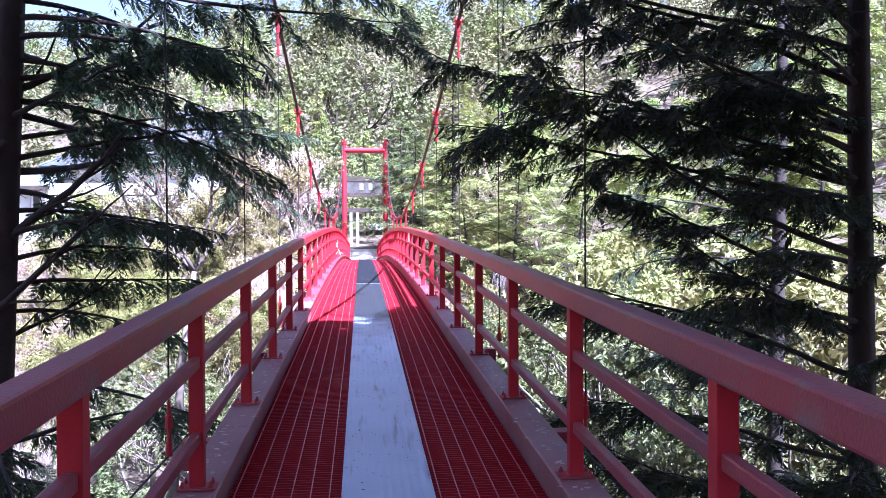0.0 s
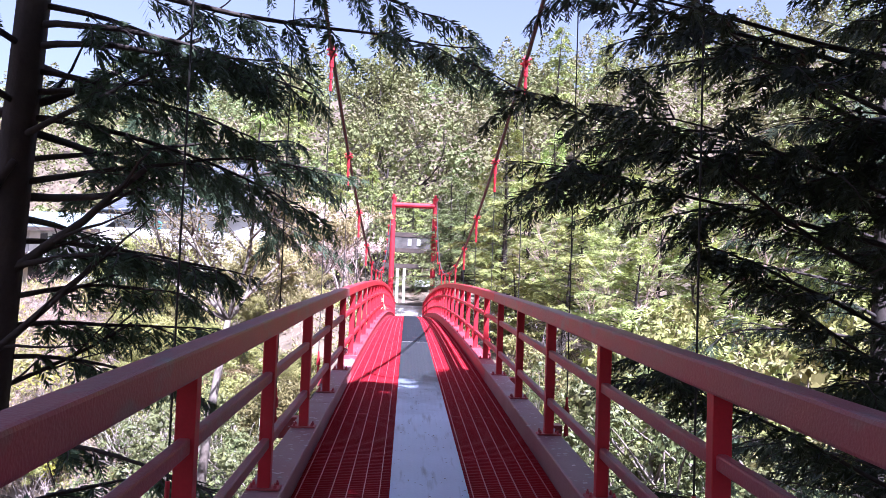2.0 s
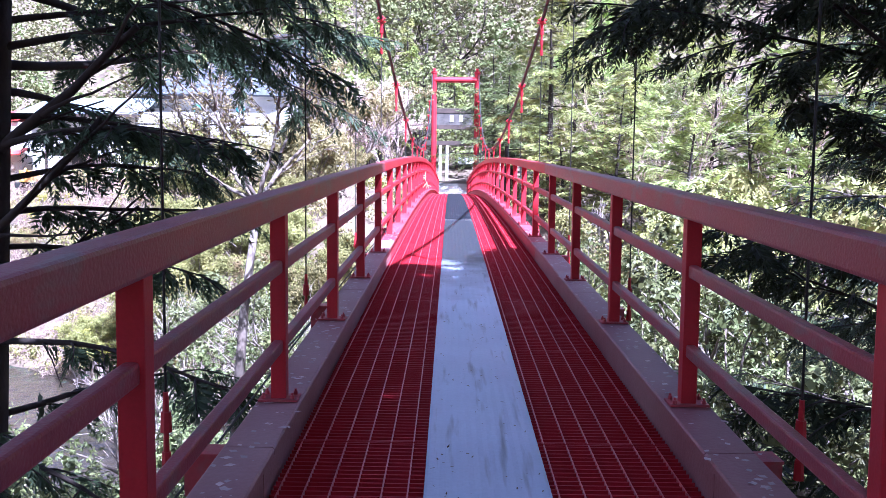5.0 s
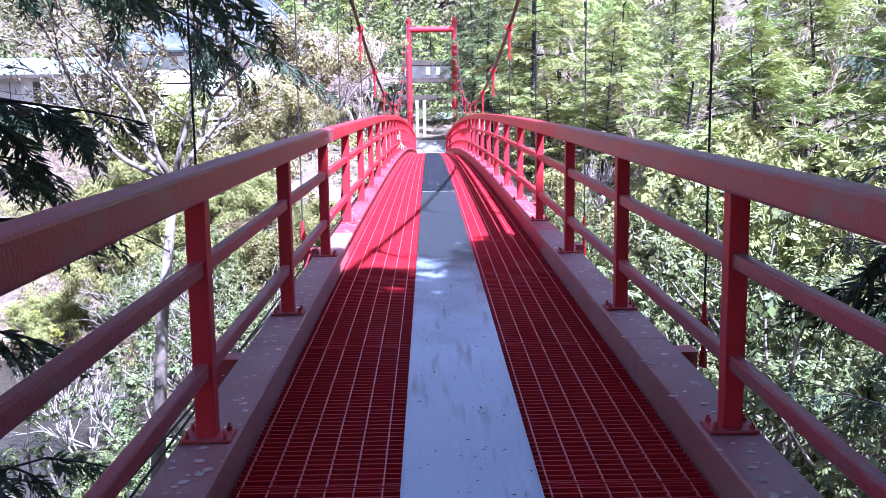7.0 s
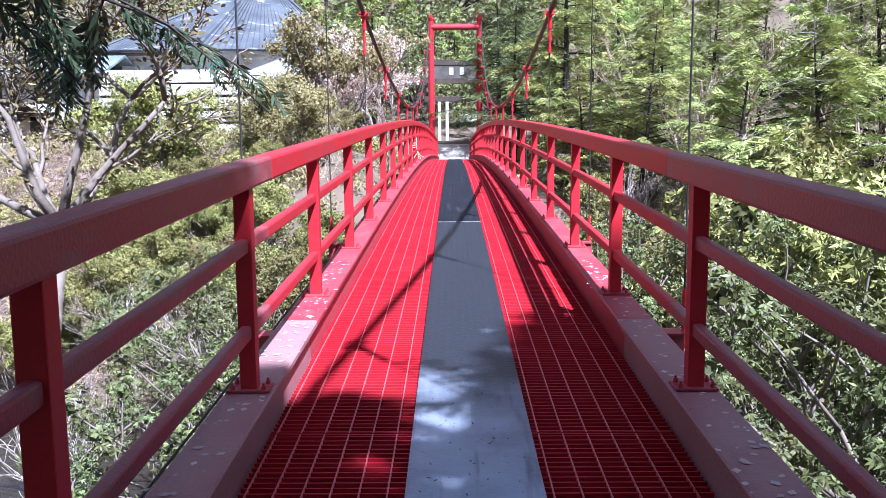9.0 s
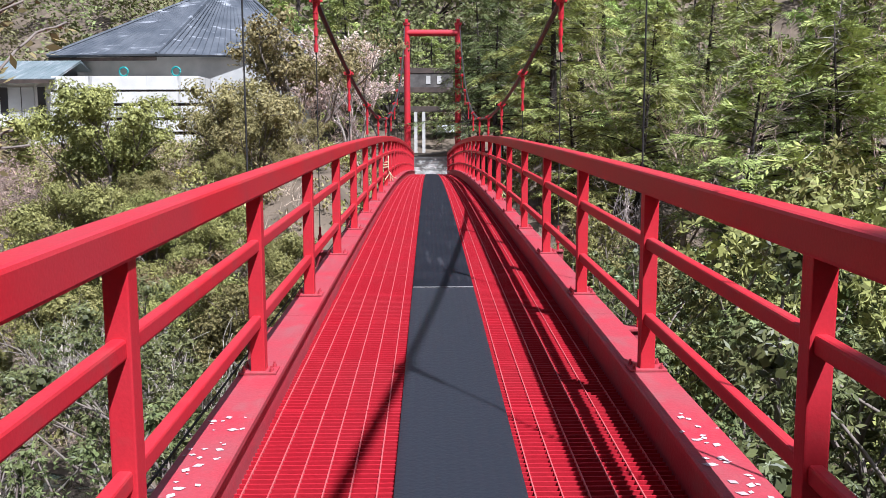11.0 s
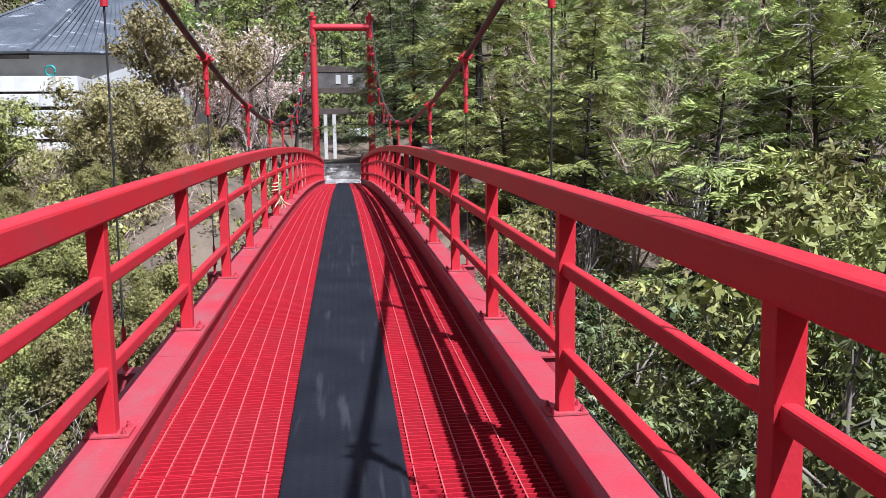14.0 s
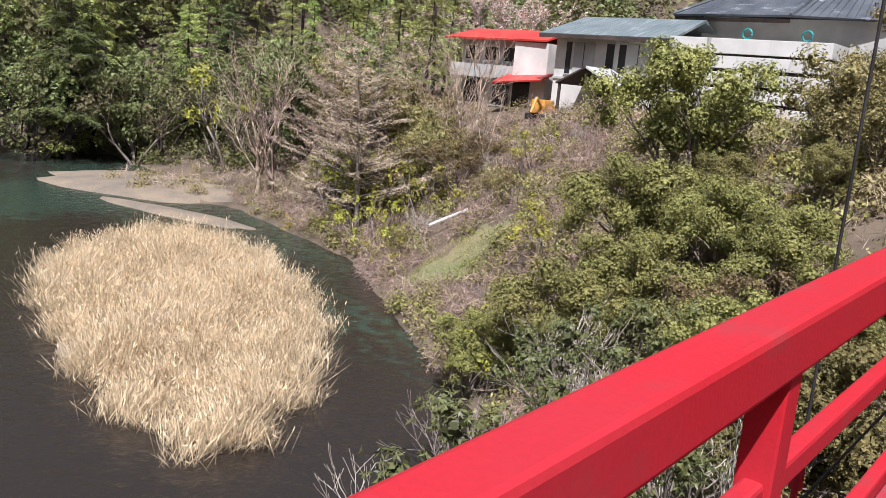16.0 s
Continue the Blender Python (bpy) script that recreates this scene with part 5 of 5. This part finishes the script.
def far_woods(name, seed, mat, n, label):
    """Tree crowns of the distant hillsides, too many to count."""
    nrng = np.random.default_rng(seed)
    x = np.concatenate([nrng.uniform(-150, 130, n), nrng.uniform(-130, -84, n // 3), nrng.uniform(40, 90, n // 5)])
    y = np.concatenate([92 + 140 * nrng.uniform(0, 1, n) ** 1.1, nrng.uniform(10, 120, n // 3), nrng.uniform(10, 110, n // 5)])
    Ps, As, Bs = [], [], []
    zs = ground_z(x, y)
    for cx, cy, cz in zip(x, y, zs):
        r, h = nrng.uniform(3.0, 5.6), nrng.uniform(8, 14)
        k = 460
        u = nrng.uniform(0, 1, k)
        a = nrng.uniform(0, 6.283, k)
        w = r * (1 - u) ** 0.6 * nrng.uniform(0.55, 1.1, k)
        p = np.stack([cx + w * np.cos(a), cy + w * np.sin(a), cz + h * (0.12 + 0.88 * u)], 1)
        out = np.stack([np.cos(a), np.sin(a), nrng.uniform(-0.6, 0.5, k)], 1) + nrng.normal(0, 0.4, (k, 3))
        q = unit(out)
        s = nrng.uniform(0.16, 0.42, k)[:, None]
        b = unit(np.cross(q, nrng.normal(0, 1, (k, 3))))
        Ps.append(p), As.append(q * s), Bs.append(b * s * 0.5)
    ob = new(name, quads(name, np.concatenate(Ps), np.concatenate(As), np.concatenate(Bs), mat))
    tagged(ob, label, "forest", kind="stuff")


far_woods("far_conifer_forest", 61, FIR_FAR, 330, "dense green conifer forest on the far hillsides")
far_woods("far_mixed_forest", 62, WOOD_FAR, 290, "olive-brown spring woodland on the far hillsides")
far_woods("far_evergreen_forest", 63, FIR_FAR, 230, "green broadleaf woodland on the far hillsides")


def undergrowth(name, seed, mat, n, size, label, xr, yr, hmax, narrow=0.5, lift=0.3, lawn=False):
    """Low leafy growth over the banks."""
    nrng = np.random.default_rng(seed)
    x, y = nrng.uniform(*xr, n), nrng.uniform(*yr, n)
    lump = np.sin(x * 1.3 + 0.6 * np.sin(y * 0.9 + seed)) * np.sin(y * 1.1 + seed + 0.7 * np.sin(x * 0.8)) + 0.6 * np.sin(x * 3.1 + seed) * np.sin(y * 2.7)
    z = ground_z(x, y)
    plot = ((np.abs(x + 24.3) < 2.2) & (np.abs(y - 43.3) < 2.2))
    ok = (z > WATER_Z + 0.25) & (plot if lawn else (lump > -0.35) & ~plot) & ~((np.abs(x) < 2.6) & (y > 36))
    x, y, z, lump = x[ok], y[ok], z[ok], lump[ok]
    m = len(x)
    P = np.stack([x, y, z + np.maximum(0.05, (lump + 0.4)) * hmax * nrng.uniform(0.2, 1, m)], 1)
    q = unit(nrng.normal(0, 1, (m, 3)) + np.array([0, 0, lift]))
    s = size * nrng.uniform(0.6, 1.5, m)[:, None]
    b = unit(np.cross(q, nrng.normal(0, 1, (m, 3))))
    tagged(new(name, quads(name, P, q * s, b * s * narrow, mat)), label, "undergrowth", kind="stuff")


undergrowth("lawn_grass", 74, GRASS, 9000, 0.14, "rough yellow-green grass on the slope", (-26.6, -22), (41, 45.6), 0.12, 0.1, 1.6, True)
def brush(name, seed, mat, n, size, label, xr, yr, rr, above=99.0, per=210, wide=0.5):
    """Low rounded shrubs over the banks, too many to count."""
    nrng = np.random.default_rng(seed)
    x, y = nrng.uniform(*xr, n), nrng.uniform(*yr, n)
    z = ground_z(x, y)
    ok = (z > WATER_Z + 0.15) & (z < WATER_Z + above) & ~((np.abs(x + 24.3) < 2.2) & (np.abs(y - 43.3) < 2.2)) & ~((np.abs(x) < 2.5) & (y > 36))
    c = np.stack([x, y, z + 0.25], 1)[ok]
    r = nrng.uniform(*rr, len(c))
    tagged(new(name, quads(name, *clump_cloud(nrng, c, r, per, size, wide), mat)), label, "undergrowth", kind="stuff")


brush("evergreen_undergrowth", 71, BROAD, 620, 0.075, "rounded evergreen shrubs crowding the banks", (-20, 24), (-2, 60), (0.5, 1.15))
brush("olive_undergrowth", 72, OLIVE, 800, 0.075, "olive-brown shrubs crowding the banks", (-62, 10), (22, 64), (0.45, 1.0))
brush("shore_brushwood", 76, TWIG, 900, 0.17, "brown leafless shrubs overhanging the water's edge", (-52, -10), (26, 54), (0.4, 0.95), 1.7, 330, 0.045)
brush("shore_evergreens", 77, BROAD, 420, 0.06, "evergreen shrubs overhanging the water's edge", (-52, -8), (24, 54), (0.4, 1.0), 2.2, 260)
brush("far_shore_shrubs", 80, FIR_FAR, 420, 0.15, "dark green shrubs crowding the far shore", (-96, -52), (55.5, 72), (0.8, 1.9), 6.0, 75)
brush("slope_evergreens", 78, BROAD, 330, 0.07, "evergreen shrubs scattered over the slope below the houses", (-40, -9), (36, 57), (0.4, 1.1), per=260)
brush("slope_brushwood", 79, TWIG, 420, 0.20, "pinkish-brown leafless shrubs on the slope below the houses", (-34, -15), (38, 59), (0.5, 1.2), per=240, wide=0.04)
brush("yellow_undergrowth", 75, YELLOW, 70, 0.07, "yellow-green shrubs along the water", (-50, -8), (30, 50), (0.4, 0.8))
undergrowth("bank_brushwood", 73, TWIG, 60000, 0.30, "dry brown brushwood and grass on the banks", (-62, -5), (28, 66), 0.8, 0.035, 0.9)


def build_reeds():
    """Reeds over an uneven island, leaning every way."""
    nrng = np.random.default_rng(9)
    edge = [(-17.0, 24.4), (-17.6, 27.0), (-19.4, 29.8), (-22.7, 33.3), (-26.0, 36.4), (-33.0, 40.0), (-39.8, 41.4), (-43.3, 39.4), (-41.2, 34.2), (-37.6, 30.2), (-32.0, 27.6), (-26.8, 25.8), (-22.4, 24.4), (-19.4, 24.0)]
    n = 170000
    x, y = nrng.uniform(-45, -16, n), nrng.uniform(23, 42.5, n)
    inside = np.zeros(n, bool)
    wx, wy = x + 0.5 * np.sin(y * 2.1) + nrng.normal(0, 0.25, n), y + 0.4 * np.sin(x * 1.7) + nrng.normal(0, 0.25, n)
    for (ax, ay), (bx, by) in zip(edge, edge[1:] + edge[:1]):
        inside ^= ((ay > wy) != (by > wy)) & (wx < (bx - ax) * (wy - ay) / (by - ay) + ax)
    x, y = x[inside], y[inside]
    n = len(x)
    tuft = np.sin(x * 1.9 + np.sin(y * 1.3)) * np.sin(y * 1.7 + np.sin(x * 1.1))
    h = nrng.uniform(0.35, 1.05, n) * (1 + 0.55 * tuft)
    lean = nrng.normal(0, 0.62, (n, 2)) + np.stack([0.35 * np.sin(x * 0.9 + y * 0.4), 0.35 * np.cos(y * 0.8)], 1)
    A = np.stack([lean[:, 0], lean[:, 1], np.ones(n)], 1)
    A = unit(A) * (h / 2)[:, None]
    P = np.stack([x, y, np.full(n, WATER_Z + 0.05)], 1) + A
    B = unit(np.stack([nrng.normal(0, 1, n), nrng.normal(0, 1, n), np.zeros(n)], 1)) * nrng.uniform(0.005, 0.014, n)[:, None]
    plume = nrng.random(n) < 0.35
    P2 = P[plume] + A[plume] * 0.95
    A2 = unit(A[plume] + nrng.normal(0, 0.25, (plume.sum(), 3))) * 0.11
    B2 = unit(B[plume]) * 0.02
    ob = new("reed_bed", quads("reed_bed", np.concatenate([P, P2]), np.concatenate([A, A2]), np.concatenate([B, B2]), REED))
    tagged(ob, "bed of dry straw-coloured reeds on a river island", "reeds", kind="stuff")


build_reeds()


def build_rope():
    rng = random.Random(3)
    y = 12 * STEP
    z = deck_z(y) + KERB
    t = thing("tied_rope", (-0.90, y - 0.02, z), "pale frayed rope tied to a railing post", "rope")
    lines = [[((-0.1 + 0.055 * math.cos(a), 0.055 * math.sin(a), 0.35 + 0.05 * k + 0.008 * a), 0.011) for a in [0.4 * j for j in range(17)]] for k in range(3)]
    for i in range(6):
        pts = bent(rng, (-0.02, -0.04, 0.30), (rng.uniform(-0.2, 0.6), rng.uniform(-0.6, 0.3), -1), 0.22, 6, 0.05, 0.3)
        lines.append([(tuple(p), 0.009) for p in pts])
    lines.append([((-0.04, -0.04, 0.62 - 0.08 * j), 0.008) for j in range(5)])
    place("rope", mesh_from("rope", *tubes(lines, 6), ROPE, True), t)


build_rope()


def build_litter():
    """Fallen leaves and lichen flecks on the deck and kerbs."""
    nrng = np.random.default_rng(4)
    n = 420
    y = nrng.uniform(-8, 6.5, n)
    x = nrng.uniform(-0.25, 0.25, n)
    P = np.stack([x, y, np.array([deck_z(v) + 0.022 for v in y])], 1)
    ang = nrng.uniform(0, 6.28, n)
    A = np.stack([np.cos(ang), np.sin(ang), nrng.normal(0, 0.15, n)], 1) * nrng.uniform(0.003, 0.016, n)[:, None]
    B = np.stack([-np.sin(ang), np.cos(ang), nrng.normal(0, 0.15, n)], 1) * nrng.uniform(0.002, 0.006, n)[:, None]
    tagged(new("fallen_leaves", quads("fallen_leaves", P, A, B, LEAF_DRY)), "scattered dry leaf scraps on the matting", "leaves", kind="stuff")
    n = 900
    y = nrng.uniform(-8, 9, n)
    sd = np.where(nrng.random(n) < 0.55, -1, 1)
    x = sd * (0.99 + np.clip(nrng.normal(0, 0.06, n), -0.12, 0.12))
    P = np.stack([x, y, np.array([deck_z(v) + KERB + 0.003 for v in y])], 1)
    ang = nrng.uniform(0, 6.28, n)
    k = nrng.uniform(0.005, 0.027, n)[:, None]
    A = np.stack([np.cos(ang), np.sin(ang), np.zeros(n)], 1) * k
    B = np.stack([-np.sin(ang), np.cos(ang), np.zeros(n)], 1) * k * 0.7
    tagged(new("lichen_flecks", quads("lichen_flecks", P, A, B, LICHEN)), "pale lichen flecks on the red kerbs", "lichen", kind="stuff")


build_litter()
